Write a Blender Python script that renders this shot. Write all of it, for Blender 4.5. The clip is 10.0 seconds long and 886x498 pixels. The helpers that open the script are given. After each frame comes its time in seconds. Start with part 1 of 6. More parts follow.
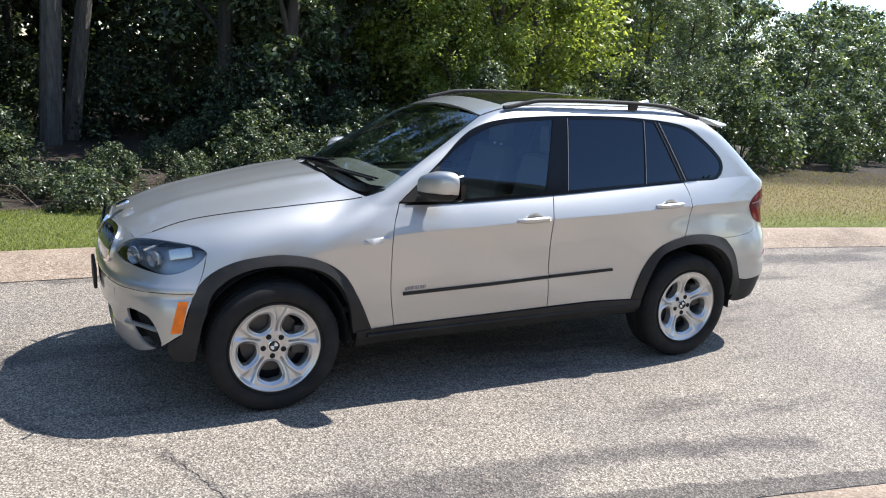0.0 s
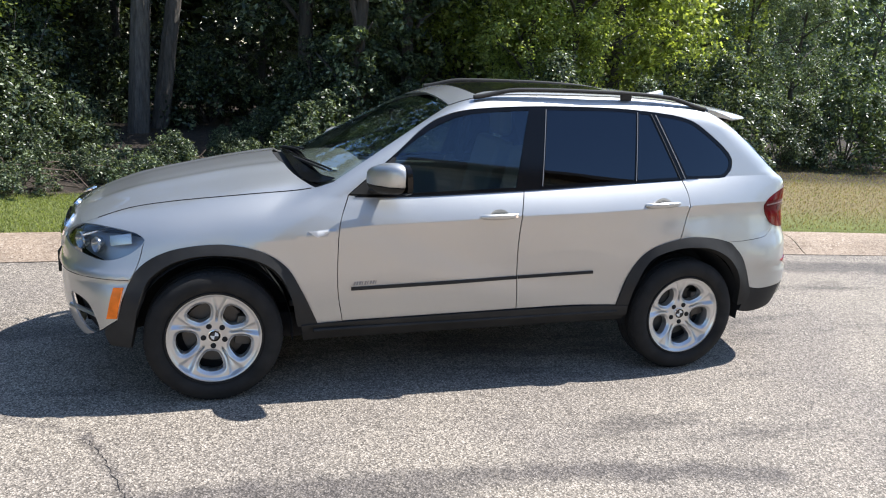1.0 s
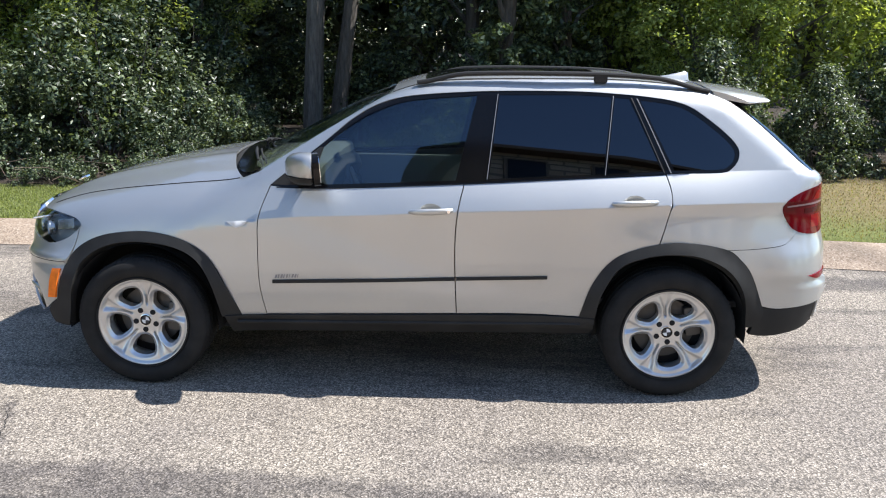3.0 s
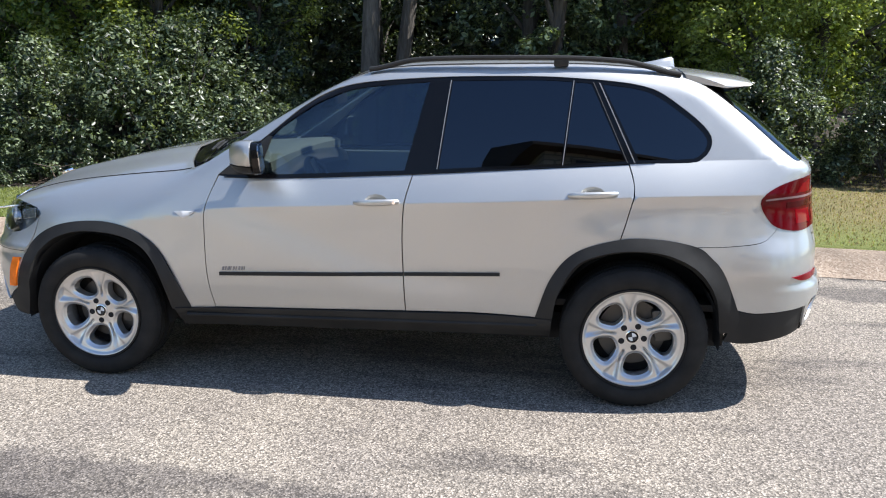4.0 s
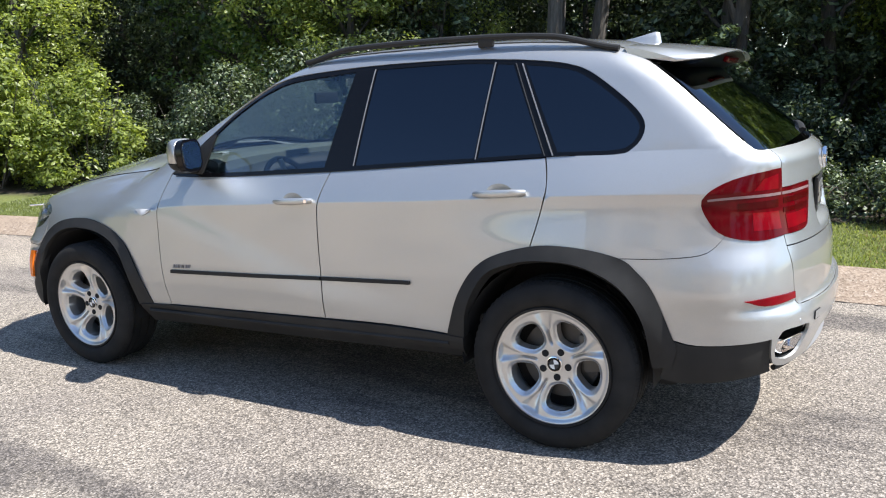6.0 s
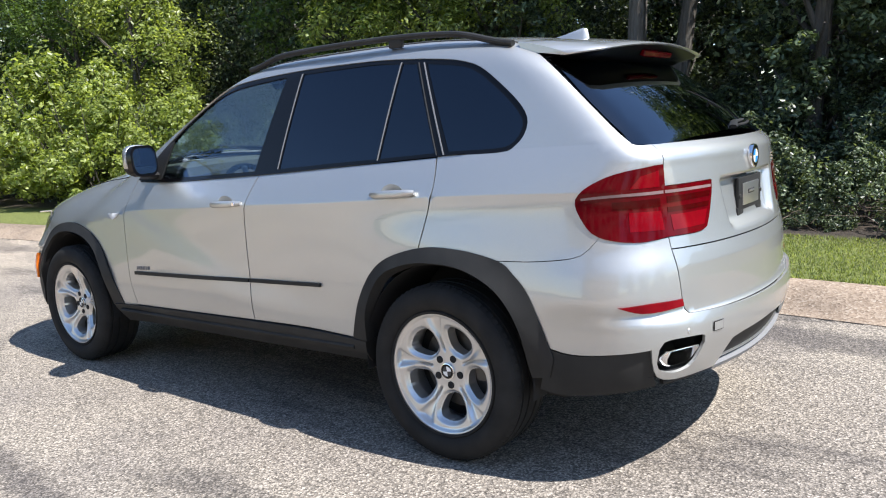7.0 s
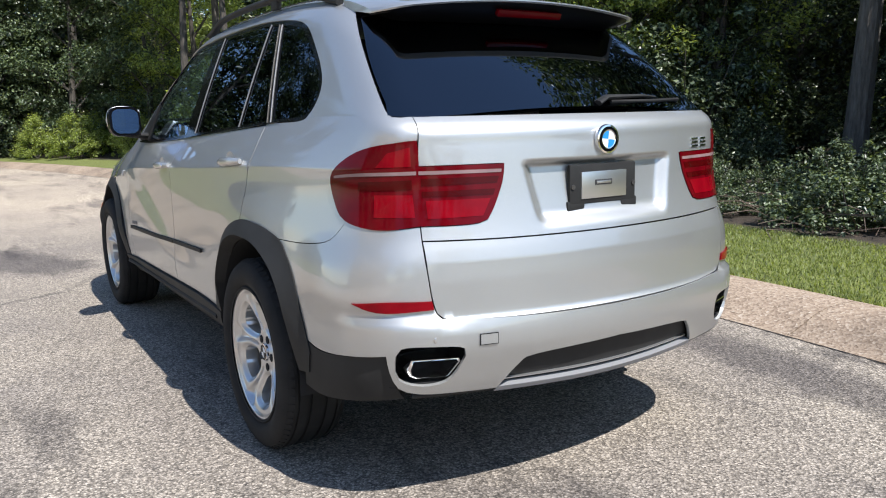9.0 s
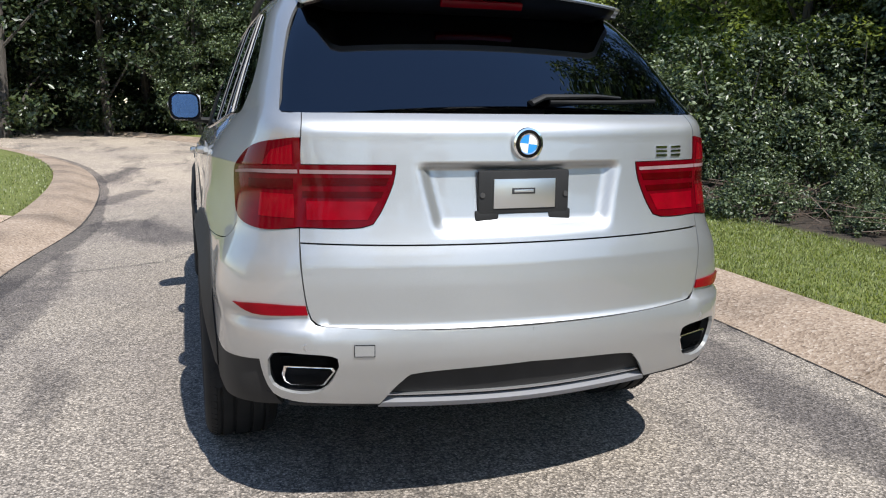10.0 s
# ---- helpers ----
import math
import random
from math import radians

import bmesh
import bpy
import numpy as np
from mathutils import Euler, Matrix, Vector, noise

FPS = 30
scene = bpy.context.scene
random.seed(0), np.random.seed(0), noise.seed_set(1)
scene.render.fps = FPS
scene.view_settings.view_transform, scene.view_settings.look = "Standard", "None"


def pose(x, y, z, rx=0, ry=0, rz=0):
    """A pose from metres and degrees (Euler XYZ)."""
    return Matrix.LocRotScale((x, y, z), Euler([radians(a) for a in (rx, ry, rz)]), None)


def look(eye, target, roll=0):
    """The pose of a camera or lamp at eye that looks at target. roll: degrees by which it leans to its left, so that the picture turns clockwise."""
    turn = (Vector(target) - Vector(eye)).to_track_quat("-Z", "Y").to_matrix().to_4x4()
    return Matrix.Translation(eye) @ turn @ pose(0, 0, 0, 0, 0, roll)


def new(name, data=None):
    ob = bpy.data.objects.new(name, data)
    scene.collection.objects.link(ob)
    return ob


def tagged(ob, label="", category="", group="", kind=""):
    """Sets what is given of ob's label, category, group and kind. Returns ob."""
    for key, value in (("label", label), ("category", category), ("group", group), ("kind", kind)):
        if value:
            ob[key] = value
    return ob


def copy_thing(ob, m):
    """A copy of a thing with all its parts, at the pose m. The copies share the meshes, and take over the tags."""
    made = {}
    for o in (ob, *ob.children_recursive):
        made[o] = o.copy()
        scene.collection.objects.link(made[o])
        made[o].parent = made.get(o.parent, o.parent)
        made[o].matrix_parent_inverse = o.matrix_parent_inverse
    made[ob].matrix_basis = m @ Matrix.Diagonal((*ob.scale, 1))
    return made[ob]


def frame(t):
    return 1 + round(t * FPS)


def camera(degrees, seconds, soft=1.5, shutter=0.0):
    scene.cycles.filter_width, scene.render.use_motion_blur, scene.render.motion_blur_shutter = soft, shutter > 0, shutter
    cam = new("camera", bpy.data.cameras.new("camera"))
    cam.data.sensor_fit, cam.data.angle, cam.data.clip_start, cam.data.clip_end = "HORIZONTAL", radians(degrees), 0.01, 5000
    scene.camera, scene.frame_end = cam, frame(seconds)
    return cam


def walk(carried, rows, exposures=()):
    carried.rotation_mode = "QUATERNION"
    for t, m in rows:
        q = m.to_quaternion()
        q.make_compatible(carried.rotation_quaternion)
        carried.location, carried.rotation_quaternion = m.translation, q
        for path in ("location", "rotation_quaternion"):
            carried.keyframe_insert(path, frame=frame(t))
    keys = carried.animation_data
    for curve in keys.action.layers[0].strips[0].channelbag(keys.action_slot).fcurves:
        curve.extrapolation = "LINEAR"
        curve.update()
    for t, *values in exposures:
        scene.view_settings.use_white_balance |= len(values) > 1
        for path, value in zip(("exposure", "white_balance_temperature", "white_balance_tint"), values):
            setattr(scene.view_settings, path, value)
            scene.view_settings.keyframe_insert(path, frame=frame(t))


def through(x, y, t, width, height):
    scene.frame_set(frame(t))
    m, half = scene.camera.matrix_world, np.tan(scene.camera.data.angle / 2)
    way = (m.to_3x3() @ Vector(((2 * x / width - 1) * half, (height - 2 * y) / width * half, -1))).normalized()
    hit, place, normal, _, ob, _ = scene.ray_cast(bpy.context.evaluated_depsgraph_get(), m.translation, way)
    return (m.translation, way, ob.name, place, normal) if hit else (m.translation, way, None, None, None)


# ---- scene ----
cam = camera(58.7, 10.0, soft=1.1)
PATH = [
    (0, (-2.48, -4.966, 1.939), (-1.618, -3.22, 1.484), 3.4),
    (0.5, (-2.028, -5.029, 1.998), (-1.29, -3.235, 1.509), 3.6),
    (1, (-1.498, -5.126, 1.96), (-0.924, -3.274, 1.471), 3.2),
    (1.5, (-1.005, -5.155, 1.964), (-0.613, -3.262, 1.452), 3.2),
    (2, (-0.484, -5.187, 1.979), (-0.359, -3.265, 1.438), 3.8),
    (2.5, (-0.086, -5.109, 2.012), (-0.038, -3.188, 1.457), 2.9),
    (3, (0.335, -5.046, 1.901), (0.279, -3.111, 1.4), 0.8),
    (3.2, (0.467, -5.026, 1.861), (0.385, -3.088, 1.373), 0.6),
    (4.5, (1.523, -4.55, 1.668), (1.041, -2.66, 1.223), -0.6),
    (5, (1.939, -4.296, 1.621), (1.276, -2.461, 1.184), -1.4),
    (5.5, (2.259, -4.104, 1.589), (1.46, -2.32, 1.166), -2.0),
    (6.8, (3.234, -3.448, 1.407), (2.065, -1.86, 1.075), -3.0),
    (7, (3.395, -3.319, 1.385), (2.177, -1.766, 1.064), -3.2),
    (7.5, (3.683, -2.999, 1.366), (2.347, -1.547, 1.038), -3.4),
    (8, (3.924, -2.59, 1.311), (2.473, -1.254, 0.979), -3.1),
    (8.5, (4.2, -2.241, 1.3), (2.638, -1.038, 0.961), -2.2),
    (9, (4.343, -1.847, 1.271), (2.673, -0.801, 0.931), -1.2),
    (9.5, (4.513, -1.414, 1.28), (2.734, -0.569, 0.93), -0.1),
    (10, (4.576, -0.961, 1.289), (2.706, -0.352, 0.927), 0.6),
]
walk(cam, [(t, look(eye, target, roll)) for t, eye, target, roll in PATH], [(0, 0.96), (3, 1.05), (5.5, 1.08), (7, 1.10), (8.5, 0.95), (10, 0.66)])


# ---- light ----
world = bpy.data.worlds.new("sky")
scene.world = world
world.use_nodes = True
wn = world.node_tree
sky = wn.nodes.new("ShaderNodeTexSky")
sky.sky_type, sky.sun_disc = "NISHITA", False
sky.sun_elevation, sky.sun_rotation = radians(56), radians(80)
sky.air_density, sky.dust_density, sky.ozone_density = 1.0, 0.2, 3.0
wn.nodes["Background"].inputs[1].default_value = 0.125
wn.links.new(sky.outputs[0], wn.nodes["Background"].inputs[0])
sun = new("sun", bpy.data.lights.new("sun", "SUN"))
sun.data.energy, sun.data.angle, sun.data.color = 4.3, radians(0.53), (1.0, 0.978, 0.945)
sun.matrix_world = look((6.6, 1.1, 10.0), (0, 0, 0))


# ---- materials ----
def material(name, color=(0.5, 0.5, 0.5), rough=0.5, metal=0.0, **more):
    m = bpy.data.materials.new(name)
    m.use_nodes = True
    b = m.node_tree.nodes["Principled BSDF"]
    b.inputs["Base Color"].default_value = (*color, 1)
    b.inputs["Roughness"].default_value = rough
    b.inputs["Metallic"].default_value = metal
    for key, value in more.items():
        b.inputs[key.replace("_", " ")].default_value = value
    return m


def node(m, kind, **sets):
    n = m.node_tree.nodes.new(kind)
    for key, value in sets.items():
        if key in n.inputs:
            n.inputs[key].default_value = value
    return n


def wire(m, a, b):
    m.node_tree.links.new(a, b)


def coords(m, scale=1.0):
    c = node(m, "ShaderNodeTexCoord")
    v = node(m, "ShaderNodeMapping")
    v.inputs["Scale"].default_value = (scale, scale, scale) if not isinstance(scale, tuple) else scale
    wire(m, c.outputs["Object"], v.inputs[0])
    return v.outputs[0]


def noise_of(m, vec, scale, detail=4.0, rough=0.55):
    n = node(m, "ShaderNodeTexNoise", Scale=scale, Detail=detail, Roughness=rough)
    wire(m, vec, n.inputs["Vector"])
    return n.outputs["Fac"]


def ramp(m, fac, stops):
    r = node(m, "ShaderNodeValToRGB")
    e = r.color_ramp.elements
    while len(e) < len(stops):
        e.new(0.5)
    for el, (p, c) in zip(e, stops):
        el.position, el.color = p, (*c, 1) if len(c) == 3 else c
    wire(m, fac, r.inputs[0])
    return r.outputs[0]


def mix(m, fac, a, b, mode="MIX"):
    n = m.node_tree.nodes.new("ShaderNodeMix")
    n.data_type, n.blend_type = "RGBA", mode
    for sock, v in ((n.inputs[0], fac), (n.inputs[6], a), (n.inputs[7], b)):
        if isinstance(v, (int, float)):
            sock.default_value = v
        elif isinstance(v, tuple):
            sock.default_value = (*v, 1)
        else:
            wire(m, v, sock)
    return n.outputs[2]


def bumped(m, height, strength=0.3, distance=0.01):
    b = node(m, "ShaderNodeBump", Strength=strength, Distance=distance)
    wire(m, height, b.inputs["Height"])
    wire(m, b.outputs[0], m.node_tree.nodes["Principled BSDF"].inputs["Normal"])


def base(m, socket, name="Base Color"):
    wire(m, socket, m.node_tree.nodes["Principled BSDF"].inputs[name])


def asphalt_material():
    m = material("worn_asphalt", rough=0.85)
    v = coords(m)
    cell = node(m, "ShaderNodeTexVoronoi", Scale=118.0)
    wire(m, v, cell.inputs["Vector"])
    chip = ramp(m, cell.outputs["Color"], [(0.0, (0.078, 0.067, 0.054)), (0.32, (0.218, 0.190, 0.152)), (0.65, (0.412, 0.360, 0.288)), (1.0, (0.71, 0.622, 0.503))])
    gap = ramp(m, cell.outputs["Distance"], [(0.35, (1, 1, 1)), (0.75, (0.56, 0.55, 0.54))])
    c = mix(m, 1.0, chip, gap, "MULTIPLY")
    grit = ramp(m, noise_of(m, v, 240.0, 2.0), [(0.35, (0.75, 0.745, 0.765)), (0.65, (1.19, 1.18, 1.21))])
    c = mix(m, 1.0, c, grit, "MULTIPLY")
    worn = ramp(m, noise_of(m, v, 0.55, 6.0, 0.6), [(0.42, (0, 0, 0)), (0.60, (1, 1, 1))])
    c = mix(m, worn, c, mix(m, 1.0, c, (0.80, 0.80, 0.83), "MULTIPLY"))
    # the drive pales towards the bend: sunlight thrown back there, put into the colour
    bright_or_stain = node(m, "ShaderNodeAttribute")
    bright_or_stain.attribute_name = "pale"
    c = mix(m, bright_or_stain.outputs["Fac"], c, mix(m, 1.0, c, (1.52, 1.47, 1.40), "MULTIPLY"))
    # dark sealed bands along both gutters and old drips
    at = node(m, "ShaderNodeAttribute")
    at.attribute_name = "edge"
    wob = noise_of(m, v, 1.7, 10.0, 0.78)
    add = node(m, "ShaderNodeMath")
    add.operation = "ADD"
    wire(m, at.outputs["Fac"], add.inputs[0])
    wire(m, wob, add.inputs[1])
    dark = ramp(m, add.outputs[0], [(0.88, (0, 0, 0)), (1.16, (1, 1, 1))])
    c = mix(m, dark, c, mix(m, 1.0, c, (0.48, 0.48, 0.50), "MULTIPLY"))
    bright_or_stain = node(m, "ShaderNodeAttribute")
    bright_or_stain.attribute_name = "stain"
    torn = node(m, "ShaderNodeMath")
    torn.operation = "ADD"
    wire(m, bright_or_stain.outputs["Fac"], torn.inputs[0])
    wire(m, noise_of(m, v, 5.0, 9.0, 0.75), torn.inputs[1])
    c = mix(m, ramp(m, torn.outputs[0], [(0.72, (0, 0, 0)), (1.12, (1, 1, 1))]), c, mix(m, 1.0, c, (0.50, 0.50, 0.53), "MULTIPLY"))
    blot = ramp(m, noise_of(m, coords(m, (0.35, 1.5, 1)), 0.8, 7.0, 0.68), [(0.53, (0, 0, 0)), (0.61, (1, 1, 1))])
    c = mix(m, blot, c, mix(m, 1.0, c, (0.56, 0.56, 0.58), "MULTIPLY"))
    base(m, c)
    hgt = mix(m, 0.3, cell.outputs["Distance"], noise_of(m, v, 30.0))
    bumped(m, hgt, 0.7, 0.006)
    return m


def concrete_material(name="pebbled_concrete", tone=1.0):
    m = material(name, rough=0.85)
    v = coords(m)
    cell = node(m, "ShaderNodeTexVoronoi", Scale=70.0)
    wire(m, v, cell.inputs["Vector"])
    c = ramp(m, cell.outputs["Color"], [(0.0, (0.19, 0.14, 0.105)), (0.4, (0.35, 0.27, 0.205)), (0.75, (0.44, 0.355, 0.28)), (1.0, (0.56, 0.49, 0.42))])
    worn = ramp(m, noise_of(m, v, 1.1, 6.0, 0.6), [(0.32, (0.50 * tone, 0.48 * tone, 0.46 * tone)), (0.5, (0.80 * tone, 0.77 * tone, 0.73 * tone)), (0.68, (0.95 * tone, 0.92 * tone, 0.88 * tone))])
    base(m, mix(m, 1.0, c, worn, "MULTIPLY"))
    bumped(m, cell.outputs["Distance"], 0.5, 0.006)
    return m


def grass_ground_material():
    m = material("lawn_soil", rough=0.95)
    v = coords(m)
    c = ramp(m, noise_of(m, v, 22.0, 6.0, 0.7), [(0.3, (0.08, 0.10, 0.022)), (0.55, (0.16, 0.18, 0.045)), (0.75, (0.25, 0.245, 0.08))])
    at = node(m, "ShaderNodeAttribute")
    at.attribute_name = "dry"
    c = mix(m, at.outputs["Fac"], c, ramp(m, noise_of(m, v, 14.0, 6.0, 0.7), [(0.3, (0.13, 0.095, 0.045)), (0.6, (0.24, 0.19, 0.085)), (0.75, (0.30, 0.25, 0.12))]))
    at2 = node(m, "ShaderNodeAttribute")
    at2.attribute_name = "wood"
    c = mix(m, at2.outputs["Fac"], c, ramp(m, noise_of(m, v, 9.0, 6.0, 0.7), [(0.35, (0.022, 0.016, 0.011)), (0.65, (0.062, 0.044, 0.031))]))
    base(m, c)
    bumped(m, noise_of(m, v, 60.0, 4.0), 0.8, 0.03)
    return m


def leaf_material(name, tint, bright, through=0.45):
    m = material(name, rough=0.36, Specular_IOR_Level=0.5)
    info = node(m, "ShaderNodeNewGeometry")
    c = ramp(m, info.outputs["Random Per Island"], [(0.0, tuple(0.42 * a for a in tint)), (0.5, tint), (0.8, tuple((a + b) / 2 for a, b in zip(tint, bright))), (1.0, bright)])
    base(m, c)
    tr = node(m, "ShaderNodeBsdfTranslucent")
    wire(m, mix(m, 1.0, c, (1.8, 1.8, 0.8), "MULTIPLY"), tr.inputs[0])
    ms = node(m, "ShaderNodeMixShader", Fac=through)
    out = m.node_tree.nodes["Material Output"]
    wire(m, m.node_tree.nodes["Principled BSDF"].outputs[0], ms.inputs[1])
    wire(m, tr.outputs[0], ms.inputs[2])
    wire(m, ms.outputs[0], out.inputs[0])
    return m


def bark_material(name, a, b):
    m = material(name, rough=0.9)
    v = coords(m, (14, 14, 2.2))
    base(m, ramp(m, noise_of(m, v, 1.6, 7.0, 0.7), [(0.3, a), (0.7, b)]))
    bumped(m, noise_of(m, v, 2.2, 6.0), 0.8, 0.03)
    return m


def glass_material(name, tint, rough=0.0, ior=1.45, shine=(0.70, 0.86, 1.0)):
    m = bpy.data.materials.new(name)
    m.use_nodes = True
    nt = m.node_tree
    nt.nodes.remove(nt.nodes["Principled BSDF"])
    t = node(m, "ShaderNodeBsdfTransparent", Color=(*tint, 1))
    g = node(m, "ShaderNodeBsdfGlossy", Roughness=rough, Color=(*shine, 1))
    # gloss rises towards grazing views, alike on both faces of the pane
    f = node(m, "ShaderNodeLayerWeight", Blend=0.5)
    up = node(m, "ShaderNodeMath")
    up.operation = "POWER"
    wire(m, f.outputs["Facing"], up.inputs[0])
    up.inputs[1].default_value = 4.5
    low = ((ior - 1) / (ior + 1)) ** 2
    fit = node(m, "ShaderNodeMapRange")
    wire(m, up.outputs[0], fit.inputs[0])
    fit.inputs[3].default_value, fit.inputs[4].default_value = low, 1.0
    s = node(m, "ShaderNodeMixShader")
    wire(m, fit.outputs[0], s.inputs[0])
    wire(m, t.outputs[0], s.inputs[1])
    wire(m, g.outputs[0], s.inputs[2])
    wire(m, s.outputs[0], nt.nodes["Material Output"].inputs[0])
    return m


def paint_material():
    """Silver flake paint under a clear coat."""
    m = material("silver_paint", (0.5, 0.5, 0.5), 0.4, 0.80, Coat_Weight=1.0, Coat_Roughness=0.03, Coat_IOR=1.6)
    v = coords(m)
    fl = noise_of(m, v, 900.0, 1.0)
    base(m, ramp(m, fl, [(0.3, (0.412, 0.414, 0.409)), (0.7, (0.512, 0.515, 0.508))]))
    r = node(m, "ShaderNodeMapRange")
    wire(m, noise_of(m, v, 3.0, 3.0), r.inputs[0])
    r.inputs[3].default_value, r.inputs[4].default_value = 0.44, 0.52
    base(m, r.outputs[0], "Roughness")
    return m


def plastic_material():
    m = material("grey_black_plastic", (0.026, 0.026, 0.026), 0.62, Specular_IOR_Level=0.3)
    v = coords(m)
    base(m, ramp(m, noise_of(m, v, 6.0, 4.0), [(0.3, (0.014, 0.014, 0.014)), (0.7, (0.025, 0.0245, 0.024))]))
    bumped(m, noise_of(m, v, 700.0, 2.0), 0.12, 0.001)
    return m


def rubber_material():
    m = material("tyre_rubber", (0.022, 0.022, 0.023), 0.8, Specular_IOR_Level=0.25)
    v = coords(m)
    base(m, ramp(m, noise_of(m, v, 8.0, 5.0), [(0.3, (0.010, 0.010, 0.0105)), (0.75, (0.025, 0.0245, 0.024))]))
    return m


def brick_material():
    m = material("tan_brick", rough=0.85)
    b = node(m, "ShaderNodeTexBrick", Scale=1.0)
    b.inputs["Color1"].default_value, b.inputs["Color2"].default_value, b.inputs["Mortar"].default_value = (0.80, 0.68, 0.52, 1), (0.60, 0.48, 0.34, 1), (0.30, 0.27, 0.23, 1)
    b.inputs["Brick Width"].default_value, b.inputs["Row Height"].default_value, b.inputs["Mortar Size"].default_value = 0.9, 0.28, 0.04
    t = node(m, "ShaderNodeMapping")
    t.inputs["Rotation"].default_value = (radians(90), 0, 0)
    wire(m, coords(m), t.inputs[0])
    wire(m, t.outputs[0], b.inputs[0])
    base(m, b.outputs[0])
    return m


def lens_material(name, color, rough=0.14):
    m = material(name, color, rough, Specular_IOR_Level=0.16)
    v = coords(m, (1, 1, 1))
    base(m, mix(m, ramp(m, noise_of(m, v, 14.0, 3.0), [(0.35, (0, 0, 0)), (0.65, (1, 1, 1))]), color, tuple(min(1, 1.35 * c) for c in color)))
    return m


M_ASPHALT, M_KERB, M_GROUND = asphalt_material(), concrete_material(), grass_ground_material()
M_PALE = concrete_material("pale_concrete", 1.55)
M_PAINT, M_PLASTIC, M_RUBBER = paint_material(), plastic_material(), rubber_material()
M_BLACK = material("gloss_black_trim", (0.004, 0.004, 0.005), 0.12, Specular_IOR_Level=0.25)
M_PANEL = material("satin_black_panel", (0.004, 0.004, 0.005), 0.3, Specular_IOR_Level=0.14)
M_TRIM = material("dull_metal_trim", (0.23, 0.23, 0.24), 0.55, 0.3)
M_DARK = material("dark_liner", (0.010, 0.010, 0.011), 0.9)
M_CHROME = material("chrome", (0.80, 0.80, 0.81), 0.08, 1.0)
M_SATIN = material("satin_silver", (0.62, 0.62, 0.62), 0.3, 0.9)
M_ALLOY = material("silver_alloy", (0.60, 0.60, 0.60), 0.30, 0.80, Coat_Weight=0.6, Coat_Roughness=0.1)
M_IRON = material("brake_iron", (0.09, 0.085, 0.08), 0.5, 0.7)
M_RED = lens_material("red_lens", (0.078, 0.0006, 0.003), 0.08)
M_DARKRED = lens_material("dark_red_lens", (0.042, 0.0004, 0.001))
M_REDLIT = lens_material("bright_red_lens", (0.15, 0.0010, 0.005), 0.08)
M_CLEAR = material("clear_lens", (0.62, 0.62, 0.62), 0.12)
M_WHITELENS = lens_material("clear_strip_lens", (0.20, 0.13, 0.13))
M_AMBER = lens_material("amber_lens", (0.72, 0.17, 0.02), 0.25)
M_LAMPIN = material("lamp_inner", (0.78, 0.79, 0.80), 0.15, 0.85)
M_BOWL = material("lamp_bowl", (0.52, 0.53, 0.54), 0.24, 0.8)
M_LAMPBOX = material("lamp_housing", (0.36, 0.37, 0.38), 0.30, 0.5)
M_GLASS_F = glass_material("tinted_glass", (0.62, 0.68, 0.68), ior=1.72, shine=(0.60, 0.72, 0.9))
M_GLASS_R = glass_material("dark_privacy_glass", (0.045, 0.05, 0.055), ior=1.74, shine=(0.66, 0.76, 0.92))
M_GLASS_B = glass_material("dark_rear_glass", (0.045, 0.05, 0.055), ior=1.95, shine=(0.78, 0.87, 1.0))
M_FRAME = material("tan_window_frame", (0.34, 0.28, 0.22), 0.7)
M_SCREEN = glass_material("windscreen_glass", (0.84, 0.88, 0.86), ior=1.85, shine=(0.82, 0.9, 1.0))
M_LAMPGLASS = glass_material("lamp_glass", (0.92, 0.94, 0.96), ior=1.5, shine=(1.0, 1.0, 1.0))
M_MIRROR = material("mirror_glass", (0.85, 0.90, 0.94), 0.015, 1.0)
M_BEIGE = material("beige_leather", (0.34, 0.31, 0.265), 0.55)
M_DASH = material("grey_dash", (0.20, 0.195, 0.175), 0.6)
M_BRICK = brick_material()
M_TILE = material("brown_roof_tiles", (0.08, 0.06, 0.05), 0.85)
M_PANE = material("dark_window_pane", (0.02, 0.025, 0.03), 0.1)
M_CABIN = material("dark_cabin_plastic", (0.03, 0.03, 0.032), 0.6)
M_BLUE = material("badge_blue", (0.03, 0.25, 0.62), 0.15)
M_WHITE = material("badge_white", (0.8, 0.8, 0.8), 0.2)
# sun glints put into leaf_deep's pale end, sunlight into leaf_sunny, haze into leaf_hazy
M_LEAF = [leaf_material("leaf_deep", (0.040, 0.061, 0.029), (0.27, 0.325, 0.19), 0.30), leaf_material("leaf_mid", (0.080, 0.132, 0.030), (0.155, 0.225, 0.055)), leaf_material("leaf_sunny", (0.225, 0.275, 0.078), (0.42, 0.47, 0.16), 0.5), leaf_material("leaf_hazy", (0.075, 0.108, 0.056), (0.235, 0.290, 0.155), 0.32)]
# darker leaves for the bend's trees: the shade there is put into the colour
M_SHADE = leaf_material("leaf_painted_shade", (0.026, 0.042, 0.020), (0.105, 0.135, 0.062), 0.3)
M_BARK = bark_material("grey_bark", (0.06, 0.052, 0.045), (0.19, 0.172, 0.15))
M_BARKD = bark_material("dark_bark", (0.035, 0.03, 0.026), (0.11, 0.095, 0.08))
M_GRASS = leaf_material("grass_blades", (0.178, 0.215, 0.066), (0.32, 0.355, 0.135))
M_STRAW = leaf_material("dry_grass_blades", (0.22, 0.165, 0.070), (0.40, 0.31, 0.15), 0.3)
M_TWIG = bark_material("dry_twigs", (0.06, 0.04, 0.03), (0.17, 0.125, 0.095))


